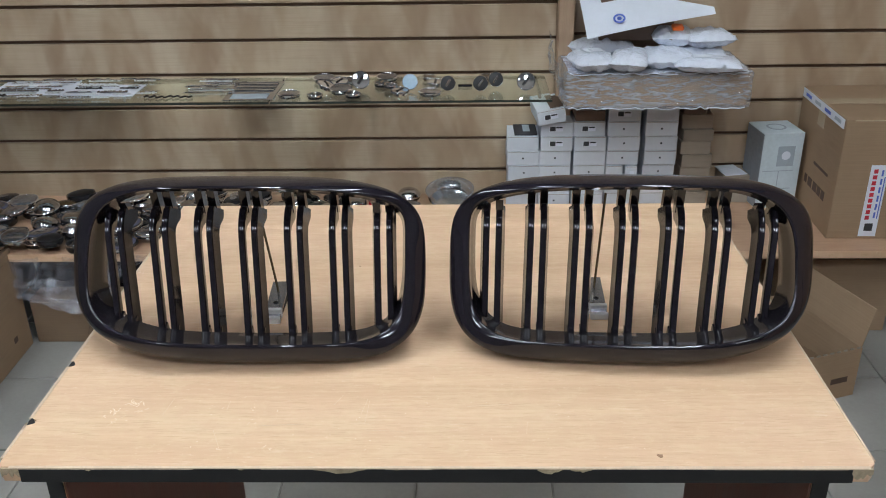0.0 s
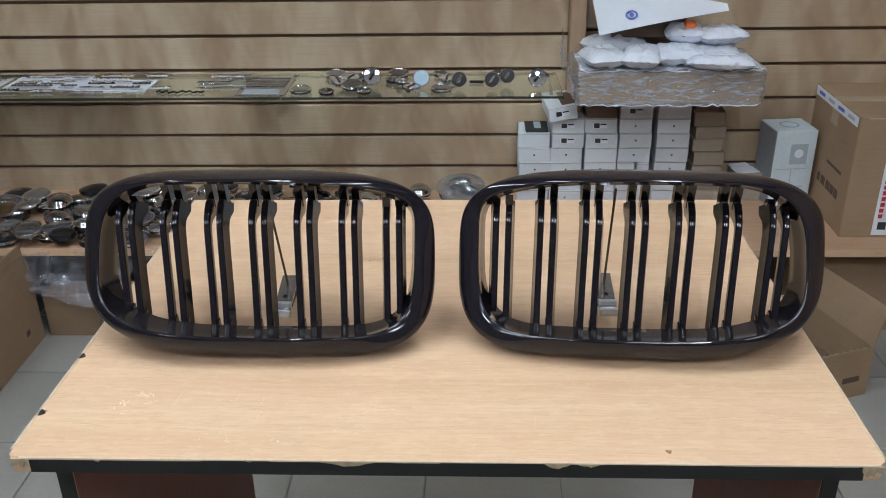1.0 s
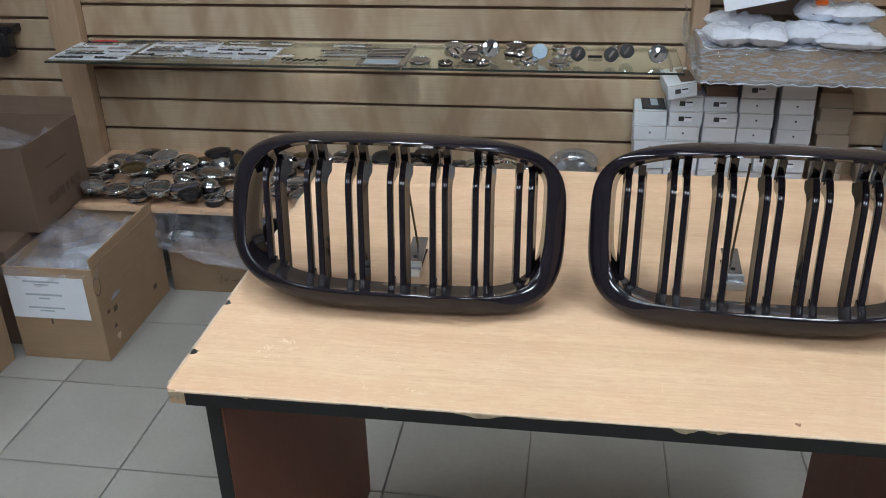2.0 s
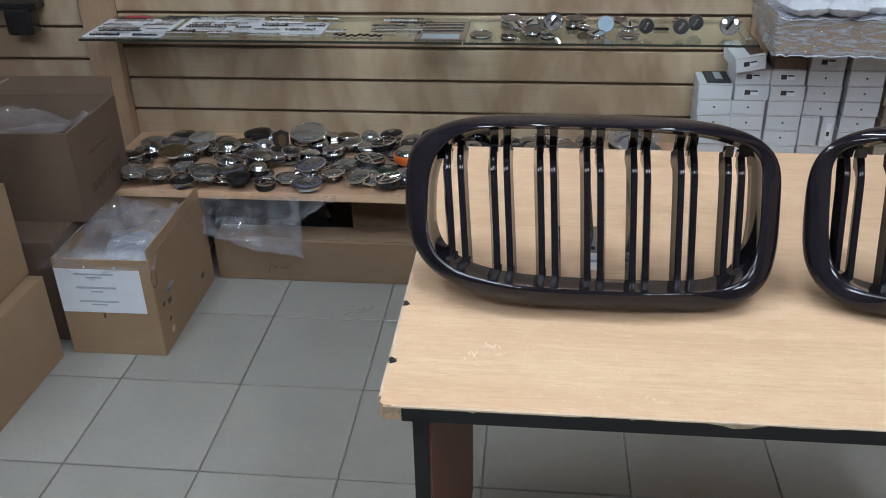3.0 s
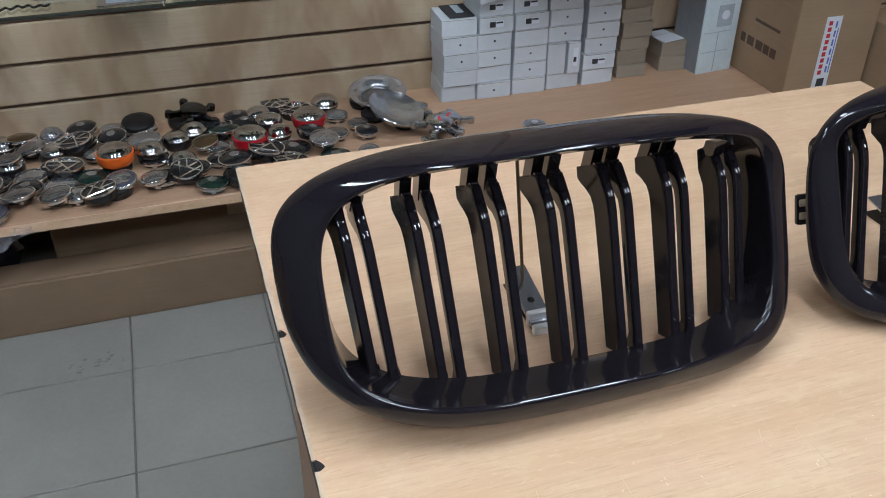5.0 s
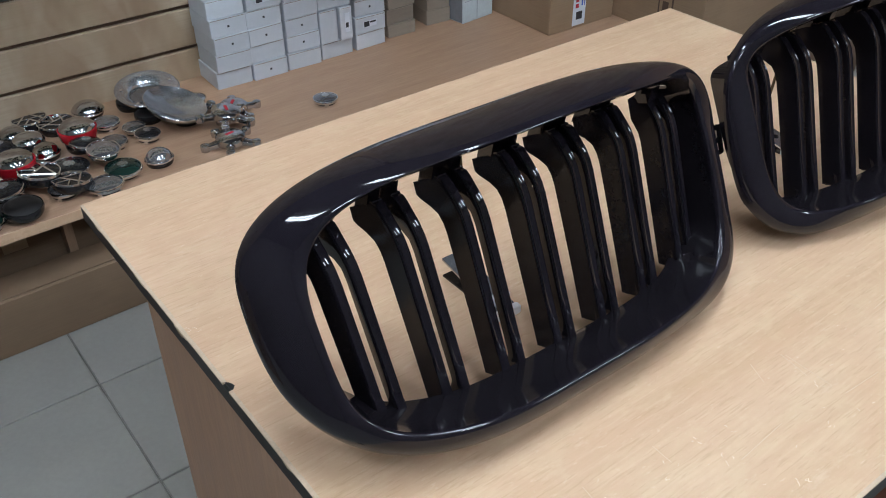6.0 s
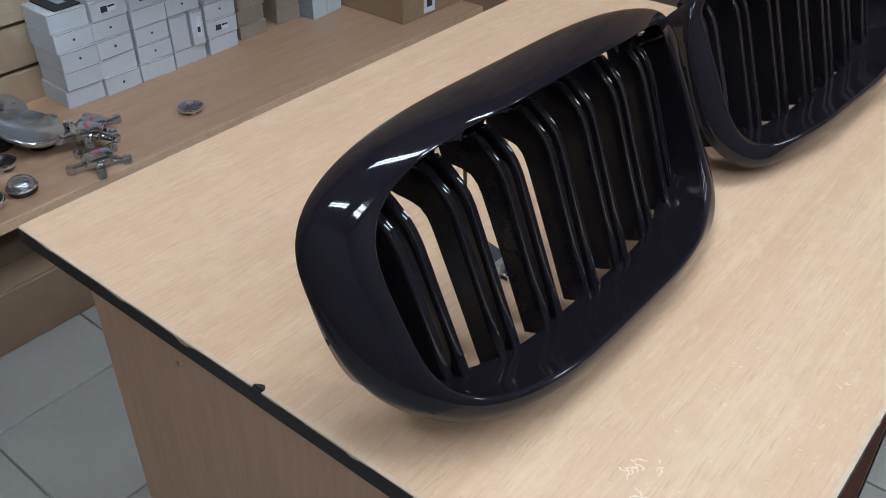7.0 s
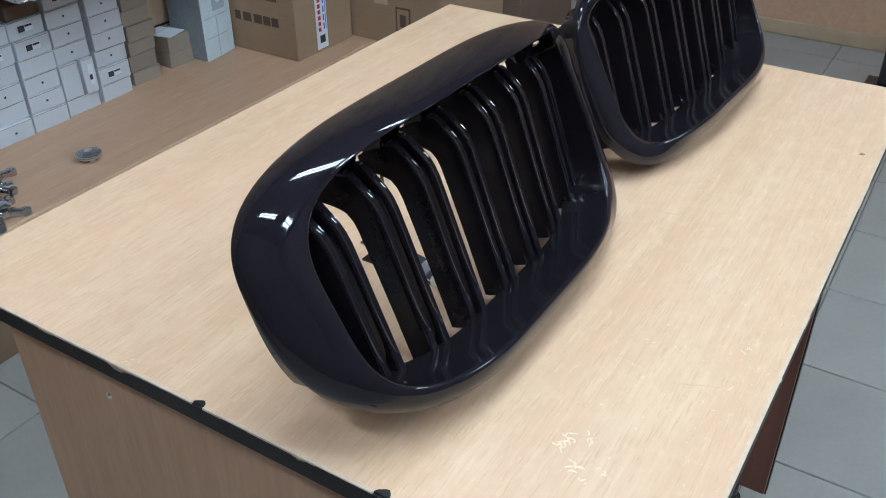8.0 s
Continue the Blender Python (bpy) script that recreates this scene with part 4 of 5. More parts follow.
ROW_FRONT = ((3, -0.963, 1.490, 0.037), (3, -0.761, 1.485, 0.036), (3, -1.32, 1.472, 0.039), (6, -0.674, 1.472, 0.036), (7, -0.377, 1.458, 0.034), 
             (4, -0.898, 1.458, 0.036), (9, -0.448, 1.454, 0.031), (2, -0.218, 1.457, 0.035), (3, -1.178, 1.460, 0.039), (6, -1.016, 1.452, 0.029), 
             (5, -1.248, 1.455, 0.032), (3, -1.38, 1.459, 0.038), (7, -1.085, 1.455, 0.032))


def set_cap(k, x, y, z, tip, turn, r=None):
    f = (r or 0.9 * SIZE[k]) / SIZE[k]
    m = pose(x, y, z, tip[0], tip[1], turn) @ Matrix.Diagonal((f, f, 0.92 if k in (0, 1, 10) else 1.12, 1))
    if k in used:
        return copy_thing(PROTO[k], m)
    used.add(k)
    PROTO[k].matrix_basis = m
    return PROTO[k]


def lift(tip, r=0.04):
    return r * math.sin(math.radians(math.hypot(*tip)))


# a cap that overlaps others lies tipped on top of them
laid = [(-0.641, 1.600, 0.050, 0.020), (-0.345, 1.597, 0.050, 0.020), (-0.198, 1.660, 0.050, 0.020)]
for _ in range(500):
    x, y = rng.uniform(-1.47, -0.06), rng.uniform(1.475, 1.79)
    if x < -0.28 and all(math.hypot(a - x, b - y) > 0.068 for a, b, _, _ in laid):
        k = rng.choices((2, 3, 5, 6, 7, 10, 0), (3, 4, 5, 3, 3, 2, 2))[0]
        set_cap(k, x, y, SHELF + 0.0006, (0, 0), rng.uniform(0, 360), 0.036)
        laid.append((x, y, 0.022, HEIGHT[k] * 0.55))
for k, x, y, r in ROW_BACK + ROW_FOURTH + ROW_MIDDLE + ROW_SECOND + ROW_FRONT:
    r = min(1.12 * r, 0.044)
    under = [h for a, b, q, h in laid if math.hypot(a - x, b - y) < 0.74 * (q + r)]
    base = max(under) if under else 0.0
    if base > 0.032:
        base = 0.020
    tip = (rng.uniform(3, 10), rng.uniform(-7, 7)) if under else (rng.uniform(-1, 4), rng.uniform(-3, 3))
    set_cap(k, x, y - 0.5 * base, SHELF + 0.0006 + base + lift(tip, 0.5 * r), tip, rng.uniform(0, 360), r)
    laid.append((x, y - 0.5 * base, r, base + HEIGHT[k]))

for (x, y), wall_mat, label in (((-0.641, 1.600), ORANGE, "bright orange cup-shaped wheel cap with polished top"),
                                ((-0.345, 1.597), RED, "red cup-shaped wheel cap with polished top"),
                                ((-0.198, 1.660), RED, "red cup-shaped wheel cap with polished top")):
    c = cap_cup(0.041, wall_mat, label)
    c.matrix_basis = pose(x, y, SHELF + 0.0244, 0, 0, 20)
    set_cap(7, x, y, SHELF + 0.0004, (0, 0), 0)


def wheel_dish(r, label, m, hub):
    e = thing("wheel_cover", label, "wheel cover", m, "large wheel covers")
    profile = [(0, 0.002), (r * 0.50, 0.001), (r * 0.88, 0.011), (r * 0.99, 0.022), (r, 0.024), (r * 0.975, 0.0255)]
    if hub:
        profile += [(r * 0.90, 0.0245), (r * 0.76, 0.0205), (r * 0.63, 0.0150), (r * 0.57, 0.0110), (r * 0.55, 0.0075)]
        part("hub", turned([(r * 0.555, 0.0078), (r * 0.53, 0.0092), (r * 0.3, 0.0112), (0, 0.0118)], 36), DULL, e, "grey centre disc", True)
        for k in range(5):
            a = 2 * math.pi * k / 5
            part("bolt", turned([(0, 0.0235), (0.0035, 0.0230), (0.0045, 0.0195), (0, 0.018)], 10, centre=(r * 0.80 * math.cos(a), r * 0.80 * math.sin(a))), CHROME, e, "", True)
    else:
        profile += [(r * 0.93, 0.0235), (r * 0.80, 0.0175), (r * 0.62, 0.0120), (r * 0.40, 0.0085), (r * 0.2, 0.0068), (0, 0.0062)]
    part("dish", turned(profile, 44), DISH, e, "", True)


wheel_dish(0.073, "large round silver wheel cover lying on other caps", pose(-0.005, 1.752, SHELF + 0.030, 9, -4, 10), True)
wheel_dish(0.070, "large silver bowl-shaped wheel cover tilted against another", pose(0.004, 1.630, SHELF + 0.036, 13, 15, 0), False)
for x, y in ((-0.040, 1.785), (0.035, 1.785), (-0.030, 1.70), (0.035, 1.71), (0.035, 1.640)):
    set_cap(7, x, y, SHELF + 0.0004, (0, 0), 0)


def star_cap(m, metal, label):
    e = thing("star_hubcap", label, "hubcap", m, "star-shaped hub covers")
    part("hub", turned([(0, 0.004), (0.029, 0.004), (0.033, 0.010), (0.032, 0.022), (0.027, 0.0265), (0.015, 0.0285), (0, 0.029)], 28), metal, e, "", True)
    if metal is not GUNMETAL:
        part("mark", box(-0.010, 0.010, -0.0035, 0.0035, 0.0275, 0.0296, 0.0006), INK_RED, e, "small red emblem")
    for k in range(5):
        a = 2 * math.pi * (k + 0.25) / 5
        arm = bmesh.new()
        ends = []
        for q, wide, low, high in ((0.024, 0.0120, 0.006, 0.0190), (0.040, 0.0085, 0.004, 0.0150), (0.055, 0.0080, 0.002, 0.0130)):
            ends.append([arm.verts.new((q, y, z)) for y, z in ((-wide, low), (-wide * 0.9, high * 0.8), (-wide * 0.5, high), (wide * 0.5, high), (wide * 0.9, high * 0.8), (wide, low))])
        for p0, p1 in zip(ends, ends[1:]):
            for j in range(6):
                arm.faces.new((p0[j], p0[(j + 1) % 6], p1[(j + 1) % 6], p1[j]))
        arm.faces.new(ends[0]), arm.faces.new(ends[-1][::-1])
        arm.transform(Matrix.Rotation(a, 4, "Z"))
        part("arm", arm, metal, e, "", True)
        part("bolt_cap", turned([(0, 0), (0.0095, 0), (0.0105, 0.009), (0.0095, 0.0145), (0.005, 0.0165), (0, 0.017)], 16, centre=(0.057 * math.cos(a), 0.057 * math.sin(a))), metal, e, "", True)


RED_STAR = "silver star-shaped wheel hub cover with a red mark"
star_cap(pose(0.064, 1.478, SHELF + 0.0004, 0, 0, 10), ALLOY, RED_STAR)
star_cap(pose(0.137, 1.612, SHELF + 0.0004, 0, 0, 50), ALLOY, RED_STAR)
star_cap(pose(0.092, 1.556, SHELF + 0.022, 8, -6, 80), ALLOY, RED_STAR)
star_cap(pose(-0.460, 1.780, SHELF + 0.030, 10, 6, 20), GUNMETAL, "dark shiny star-shaped wheel hub cover on other caps")
for x, y in ((-0.49, 1.80), (-0.43, 1.76)):
    set_cap(7, x, y, SHELF + 0.0004, (0, 0), 0)
lone = cap_flat(0.030, SILVER, CHROME, "single silver wheel cap lying apart on the shelf", CHROME)
lone.matrix_basis = pose(0.331, 1.526, SHELF + 0.0004, 0, 0, 30)

# large grey cap resting on others
flat = cap_flat(0.056, DULL, CHROME, "large flat grey wheel cap with a bright chrome rim")
flat.matrix_basis = pose(-0.960, 1.745, SHELF + 0.040, 9, -4, 30)
for x, y in ((-0.995, 1.775), (-0.925, 1.725), (-0.930, 1.79)):
    set_cap(10, x, y, SHELF + 0.0004, (0, 0), 40)

# a dark gold shield badge standing among the caps
sh = thing("shield_badge", "dark shield-shaped badge with a gold centre", "badge", pose(-1.032, 1.690, SHELF + 0.044, 66, 8, 34) @ Matrix.Diagonal((0.68, 0.75, 1, 1)))
part("shield", slab([(-0.035, 0.03), (-0.034, -0.01), (-0.02, -0.036), (0, -0.046), (0.02, -0.036), (0.034, -0.01), (0.035, 0.03), (0, 0.042)], 0, 0.008), DARK, sh)
part("crest", slab([(-0.018, 0.018), (-0.016, -0.012), (0, -0.028), (0.016, -0.012), (0.018, 0.018), (0, 0.024)], 0.0082, 0.0115), BROWN, sh, "gold-brown crest")


# ---- small emblems on the glass ----
def emblem(r, face, ring, label, mark=None):
    e = thing("round_emblem", label, "emblem", None, "round emblems")
    part("disc", turned([(0, -0.004), (r * 0.9, -0.004), (r, 0.003), (r * 0.94, 0.006), (0, 0.0085)], 24), face, e, "", True)
    part("ring", turned([(r * 0.90, 0.0055), (r * 0.95, 0.0078), (r * 1.01, 0.006), (r * 1.01, 0.002), (r * 0.90, 0.0055)], 24), ring, e, "", True)
    if mark is not None:
        bm = box(-r * 0.55, r * 0.55, -r * 0.14, r * 0.14, 0.0066, 0.0092, 0.001)
        bm.transform(Matrix.Rotation(math.radians(55), 4, "Z"))
        part("mark", bm, mark, e)
    return e


EMB = [emblem(0.021, EDGE, CHROME, "black round emblem with a chrome rim", CHROME),
       emblem(0.025, CHROME, SILVER, "polished chrome round emblem", DARK),
       emblem(0.031, DULL, CHROME, "grey oval-looking round emblem"),
       emblem(0.022, SKYBLUE, CHROME, "pale blue film-covered round emblem"),
       emblem(0.020, BROWN, CHROME, "gold and brown round emblem")]
first = set()


def set_emblem(k, x, y, tip=0.0, turn=0.0):
    r = (0.022, 0.025, 0.031, 0.022, 0.020)[k]
    a = math.radians(tip)
    m = pose(x, y + r * (math.cos(a) if tip > 40 else 0.0), GLASS + 0.0046 + r * math.sin(a), tip, 0, turn)
    if k in first:
        return copy_thing(EMB[k], m)
    first.add(k)
    EMB[k].matrix_basis = m


# leaning upright, then lying flat
for k, x, y, tip, turn in ((1, -0.248, 1.693, 70, 6), (3, -0.11, 1.681, 68, -4), (0, -0.007, 1.663, 70, 8), (0, 0.083, 1.659, 71, -6), (0, 0.125, 1.7, 69, 4), (1, 0.207, 1.665, 70, -8),
                           (2, -0.438, 1.64, 0, 15), (0, -0.365, 1.622, 0, 60), (2, -0.364, 1.794, 5, 0), (1, -0.345, 1.694, 24, 70), (2, -0.301, 1.673, 8, 0), (0, -0.263, 1.632, 0, 30),
                           (2, -0.183, 1.802, 4, 0), (0, -0.164, 1.704, 10, 120), (1, -0.137, 1.653, 4, 0), (2, -0.055, 1.648, 0, 10), (4, -0.062, 1.798, 5, 40), (4, 0.1, 1.805, 0, 0),
                           (1, -0.042, 1.739, 6, 30), (1, -0.312, 1.74, 14, 0), (2, -0.279, 1.775, 0, 45), (0, -0.194, 1.741, 0, 20)):
    set_emblem(k, x, y, tip, turn)

bad = thing("bow_tie_emblem", "small dark bar emblem lying on the glass", "emblem", pose(0.041, 1.729, GLASS + 0.0005))
part("bar", box(-0.02, 0.02, -0.007, 0.007, 0, 0.006, 0.002), DARK, bad)


def letter_card(x, y, w, d, base, inks, seed, label, turn=0.0, rows=6):
    """A card with rows of small raised letters that cannot be read."""
    e = thing("lettering_card", label, "emblem card", pose(x, y, GLASS + 0.0006, 0, 0, turn), "lettering cards on the glass")
    if base is not None:
        part("card", box(-w / 2, w / 2, -d / 2, d / 2, 0, 0.0012), base, e)
    r = random.Random(seed)
    for j in range(rows):
        yy = -d / 2 + d * (j + 0.5) / rows
        ink = inks[j % len(inks)]
        deep = d / rows * r.uniform(0.22, 0.36)
        # one word a row or two: letters that touch along a thin spine
        at = -w / 2 + r.uniform(0.006, 0.03)
        while at < w / 2 - 0.04:
            end = min(at + r.uniform(0.06, 0.13), w / 2 - 0.006)
            bm = box(at, end, yy - deep * 0.25, yy + deep * 0.25, 0.0014, 0.0030)
            xx = at
            while xx < end - 0.004:
                step = r.uniform(0.004, 0.009)
                tilt = r.uniform(0.0, 0.0022)
                box(xx, xx + step, yy - deep * r.uniform(0.6, 1), yy + deep * r.uniform(0.6, 1), 0.0014, 0.0034 + tilt, 0.0009, 1, bm)
                xx += step + r.uniform(0.001, 0.003)
            tip = Matrix.Translation((0, yy, 0.003)) @ Matrix.Rotation(r.uniform(-0.3, 0.3), 4, "X") @ Matrix.Translation((0, -yy, -0.001))
            bm.transform(tip)
            part("word", bm, ink, e)
            at = end + r.uniform(0.012, 0.05)


letter_card(-1.422, 1.704, 0.225, 0.189, PAPER, (INK, LETTER, INK, CHROME, LETTER, CHROME, LETTER, CHROME, INK), 3, "white card with rows of chrome and black lettering", 0, 9)
letter_card(-1.454, 1.808, 0.11, 0.021, None, (INK_RED, INK_RED), 4, "red letters lying on the glass", 0, 2)
letter_card(-1.321, 1.812, 0.15, 0.021, None, (INK, INK), 14, "black letters lying on the glass", 0, 2)
letter_card(-1.185, 1.748, 0.215, 0.147, PAPER, (LETTER, DULL, DULL, CHROME, LETTER, CHROME, CHROME), 5, "white card with chrome letters", 0, 7)
letter_card(-1.274, 1.662, 0.10, 0.021, None, (DARK,), 6, "loose dark letters on the glass", 0, 1)
letter_card(-1.221, 1.644, 0.20, 0.035, None, (CHROME, LETTER), 16, "loose chrome letters on the glass", 2, 3)
letter_card(-0.976, 1.716, 0.205, 0.119, PAPER, (LETTER, DULL, LETTER, DARK, CHROME, LETTER), 7, "white card with dark and silver letters", -1, 6)
letter_card(-1.012, 1.634, 0.18, 0.021, None, (LETTER, CHROME), 8, "thin silver lettering on the glass", 0, 2)
letter_card(-0.679, 1.714, 0.16, 0.091, None, (CHROME, LETTER, CHROME, CHROME, DULL), 9, "heap of chrome letters on the glass", 3, 6)
letter_card(-1.009, 1.815, 0.40, 0.035, None, (LETTER, CHROME, DULL), 21, "row of small chrome letters along the wall", 0, 3)
letter_card(-0.842, 1.681, 0.07, 0.035, None, (LETTER, CHROME), 22, "few loose chrome letters on the glass", 8, 2)
letter_card(-0.646, 1.792, 0.17, 0.056, None, (DULL, LETTER, DULL), 23, "flat pack of grey letters by the wall", 0, 3)


def script_emblem(x, y):
    e = thing("script_emblem", "black handwriting-like script emblem on the glass", "emblem", pose(x, y, GLASS + 0.003))
    pts = [(0.13 * t - 0.065, 0.009 * math.sin(38 * t) * (1 - 0.4 * t) + 0.004 * math.sin(13 * t), 0.0012) for t in [i / 60 for i in range(61)]]
    part("stroke", tube(pts, 0.0026, 6), DARK, e)


script_emblem(-0.77, 1.638)
pk = thing("striped_pack", "clear packet of thin silver strips on the glass", "packet", pose(-0.546, 1.697, GLASS + 0.0006))
part("tray", box(-0.068, 0.068, -0.092, 0.098, 0, 0.002, 0.0006), DULL, pk)
for j in range(6):
    part("strip", box(-0.055, 0.055, -0.005 + 0.0155 * j, 0.003 + 0.0155 * j, 0.0022, 0.0052, 0.0008), SILVER if j % 2 else CHROME, pk)
part("label", box(-0.05, 0.05, -0.08, -0.035, 0.0022, 0.003), PALE_INK, pk)


# ---- white boxes stacked on the shelf ----
def small_box(m, w, d, h, material, dot=False, slot=False, label="small white cardboard box in the stack", name="small_box", group="stacked small boxes", category="box"):
    e = thing(name, label, category, m, group)
    part("carton", box(-w / 2, w / 2, 0, d, 0, h, 0.0012), material, e)
    part("lid_seam", box(-w / 2 + 0.003, w / 2 - 0.003, -0.0007, -0.0001, h - 0.0028, h - 0.0018), CARD_GREY, e)
    if dot:
        part("punch_hole", box(-0.0025, 0.0025, -0.0008, -0.0001, h * 0.5 - 0.0025, h * 0.5 + 0.0025), INK, e)
    if slot:
        part("label", box(-0.022, 0.018, -0.0009, -0.0001, h * 0.34, h * 0.70), PAPER, e, "white sticker")
        part("print", box(-0.020, -0.004, -0.0015, -0.0010, h * 0.36, h * 0.68), INK, e, "dark printed block")
        part("print", box(-0.002, 0.016, -0.0015, -0.0010, h * 0.56, h * 0.66), INK, e)
    return e


rng = random.Random(8)
BH, BW, BD = 0.0437, 0.0935, 0.108
COLS = [(0.162, 5, ("", "", ".", ".", "")), (0.257, 6, (".", "", ".", ".", "s", "s")), (0.352, 6, ("", ".", ".", "", "s", "s")),
        (0.449, 7, ("", "v", "v", ".", ".", ".", "s")), (0.556, 7, ("", "s", ".", ".", ".", ".", ""))]
for x0, count, marks in COLS:
    z = SHELF + 0.0004
    for i in range(count):
        if marks[i] == "v":
            if marks[i - 1] != "v":
                for off, wide in ((-0.021, 0.050), (0.027, 0.034)):
                    e = small_box(pose(x0 + BW / 2 + off, 1.734 - 0.006 * (off > 0), z, 0, 0, rng.uniform(-3, 3)), wide, BD, 2 * BH - 0.002, WHITE_CARD,
                                  label="white cardboard box standing on its narrow side")
                    if off > 0:
                        part("label", box(-0.004, 0.010, -0.0009, -0.0001, 0.02, 0.07), PAPER, e, "printed strip label")
                        part("print", box(-0.002, 0.006, -0.0014, -0.0010, 0.032, 0.045), INK, e)
                z += 2 * BH
            continue
        jx, jy, jr = rng.uniform(-0.003, 0.003), rng.uniform(-0.009, 0.007), rng.uniform(-2.6, 2.6)
        small_box(pose(x0 + BW / 2 + jx, 1.738 + 0.5 * jy, z, 0, 0, jr), BW - 0.002, BD, BH - 0.0008, WHITE_CARD, marks[i] == ".", marks[i] == "s")
        z += BH
top_lid = thing("dark_box_lid", "dark printed lid on a white box", "box lid", pose(0.209, 1.742, SHELF + 5 * BH + 0.001))
part("lid", box(-0.026, 0.040, 0.004, 0.10, 0, 0.004, 0.001), INK, top_lid)
part("print", box(0.0, 0.02, 0.03, 0.09, 0.0042, 0.005), PALE_INK, top_lid)
tilt_box = small_box(pose(0.288, 1.712, SHELF + 6 * BH + 0.003, 4, -9, 6), 0.080, 0.12, 0.042, WHITE_CARD, False, True, "white open box lying askew on the stack")
# flat dark plate on the closed carton paints the shaded opening
part("open_end", box(0.0, 0.038, 0.01, 0.10, 0.0425, 0.0435), INK_BROWN, tilt_box, "dark plate painted as the shaded open top")
# solid block; its dark colour stands for the shaded inside
hollow = thing("open_dark_box", "open box on the stack, drawn solid in its inside's shade", "box", pose(0.398, 1.742, SHELF + 6 * BH + 0.0006))
part("tray", box(-0.042, 0.042, 0.0, 0.10, 0, 0.030, 0.001), CARD_DARK, hollow)
# grey narrow boxes
z = SHELF + 0.0004
for i in range(7):
    h = (0.036, 0.040, 0.036, 0.041, 0.038, 0.036, 0.042)[i]
    small_box(pose(0.713 + rng.uniform(-0.004, 0.004), 1.758 + rng.uniform(-0.006, 0.006), z, 0, 0, rng.uniform(-3, 3)), 0.087, 0.085, h, CARD_GREY,
              label="flat grey-brown cardboard box in the stack")
    z += h + 0.0006
small_box(pose(0.70, 1.765, z, 0, 0, 4), 0.065, 0.075, 0.028, CARD_DARK, label="dark red-brown flat box on the grey stack")
z = SHELF + 0.0004
for i in range(2):
    small_box(pose(0.842, 1.762, z, 0, 0, -4 + 5 * i), 0.078, 0.085, 0.042, CARD_GREY, label="small grey-brown cardboard box on the shelf")
    z += 0.0425
leaf = thing("folded_leaflet", "folded white paper leaflet lying on boxes", "paper", pose(0.842, 1.765, z + 0.0005, 0, 0, 12))
part("sheet", box(-0.034, 0.034, 0.0, 0.05, 0, 0.002), PAPER, leaf)
part("fold", box(-0.030, 0.030, 0.052, 0.08, 0, 0.003), PAPER, leaf)

# tall pale blue box
tall = thing("tall_parts_box", "tall white and pale blue printed parts box", "box", pose(0.890, 1.712, SHELF + 0.0005, 0, 0, 6))
part("carton", box(0, 0.118, 0, 0.118, 0, 0.229, 0.0015), BLUE_CARD, tall)
part("side", box(-0.0012, -0.0002, 0.003, 0.115, 0.003, 0.226), BLUE_SIDE, tall, "darker blue-grey printed side")
part("print", box(0.045, 0.095, -0.0012, -0.0002, 0.13, 0.19), PALE_INK, tall, "grey printed panel")
disc = turned([(0, 0), (0.013, 0), (0.013, 0.0006), (0, 0.0006)], 20)
disc.transform(pose(0.070, -0.0013, 0.162, 90, 0, 0))
part("print_disc", disc, PAPER, tall, "round white mark")
for q in ((0.052, 0.06, 0.10, 0.002), (0.052, 0.115, 0.10, 0.002)):
    part("print_line", box(q[0] - 0.045, q[0] + 0.045, -0.001, -0.0002, q[1], q[1] + q[3]), PALE_INK, tall)
part("print_line", box(0.054, 0.056, -0.001, -0.0002, 0.005, 0.115), PALE_INK, tall)
ringp = turned([(0.022, 0), (0.028, 0), (0.028, 0.0006), (0.022, 0.0006), (0.022, 0)], 24)
ringp.transform(pose(0.058, 0.06, 0.2293))
part("print_ring", ringp, PALE_INK, tall, "grey printed ring")


# ---- cartons ----
def carton(m, w, d, h, label, material=CARD, taped=True, group=""):
    e = thing("carton", label, "carton", m, group)
    part("body", box(0, w, 0, d, 0, h, 0.003, 2), material, e)
    part("flap_seam", box(0.004, w - 0.004, d / 2 - 0.001, d / 2 + 0.001, h + 0.0001, h + 0.0008), INK_BROWN, e)
    if taped:
        part("tape", box(-0.0006, w + 0.0006, d / 2 - 0.024, d / 2 + 0.024, h + 0.0010, h + 0.0015), TAPE, e, "clear packing tape")
        part("tape", box(-0.0010, -0.0002, d / 2 - 0.024, d / 2 + 0.024, h - 0.07, h + 0.0010), TAPE, e)
    return e


def open_carton(m, w, d, h, label, t=0.004, flaps=(), material=CARD):
    """flaps: (side, angle from upright outward, length)."""
    e = thing("open_carton", label, "carton", m)
    part("bottom", box(t, w - t, t, d - t, 0, t), material, e)
    part("front_wall", box(0, w, 0, t, 0, h, 0.001), material, e)
    part("back_wall", box(0, w, d - t, d, 0, h, 0.001), material, e)
    part("side_wall", box(0, t, t, d - t, 0, h), material, e)
    part("side_wall", box(w - t, w, t, d - t, 0, h), material, e)
    for side, angle, length in flaps:
        if side in "lr":
            bm = box(-t / 2, t / 2, 0.003, d - 0.003, 0, length, 0.001)
            bm.transform(pose(t / 2 if side == "l" else w - t / 2, 0, h, 0, angle if side == "r" else -angle, 0))
        else:
            bm = box(0.003, w - 0.003, -t / 2, t / 2, 0, length, 0.001)
            bm.transform(pose(0, t / 2 if side == "f" else d - t / 2, h, angle if side == "f" else -angle, 0, 0))
        part("flap", bm, material, e)
    return e


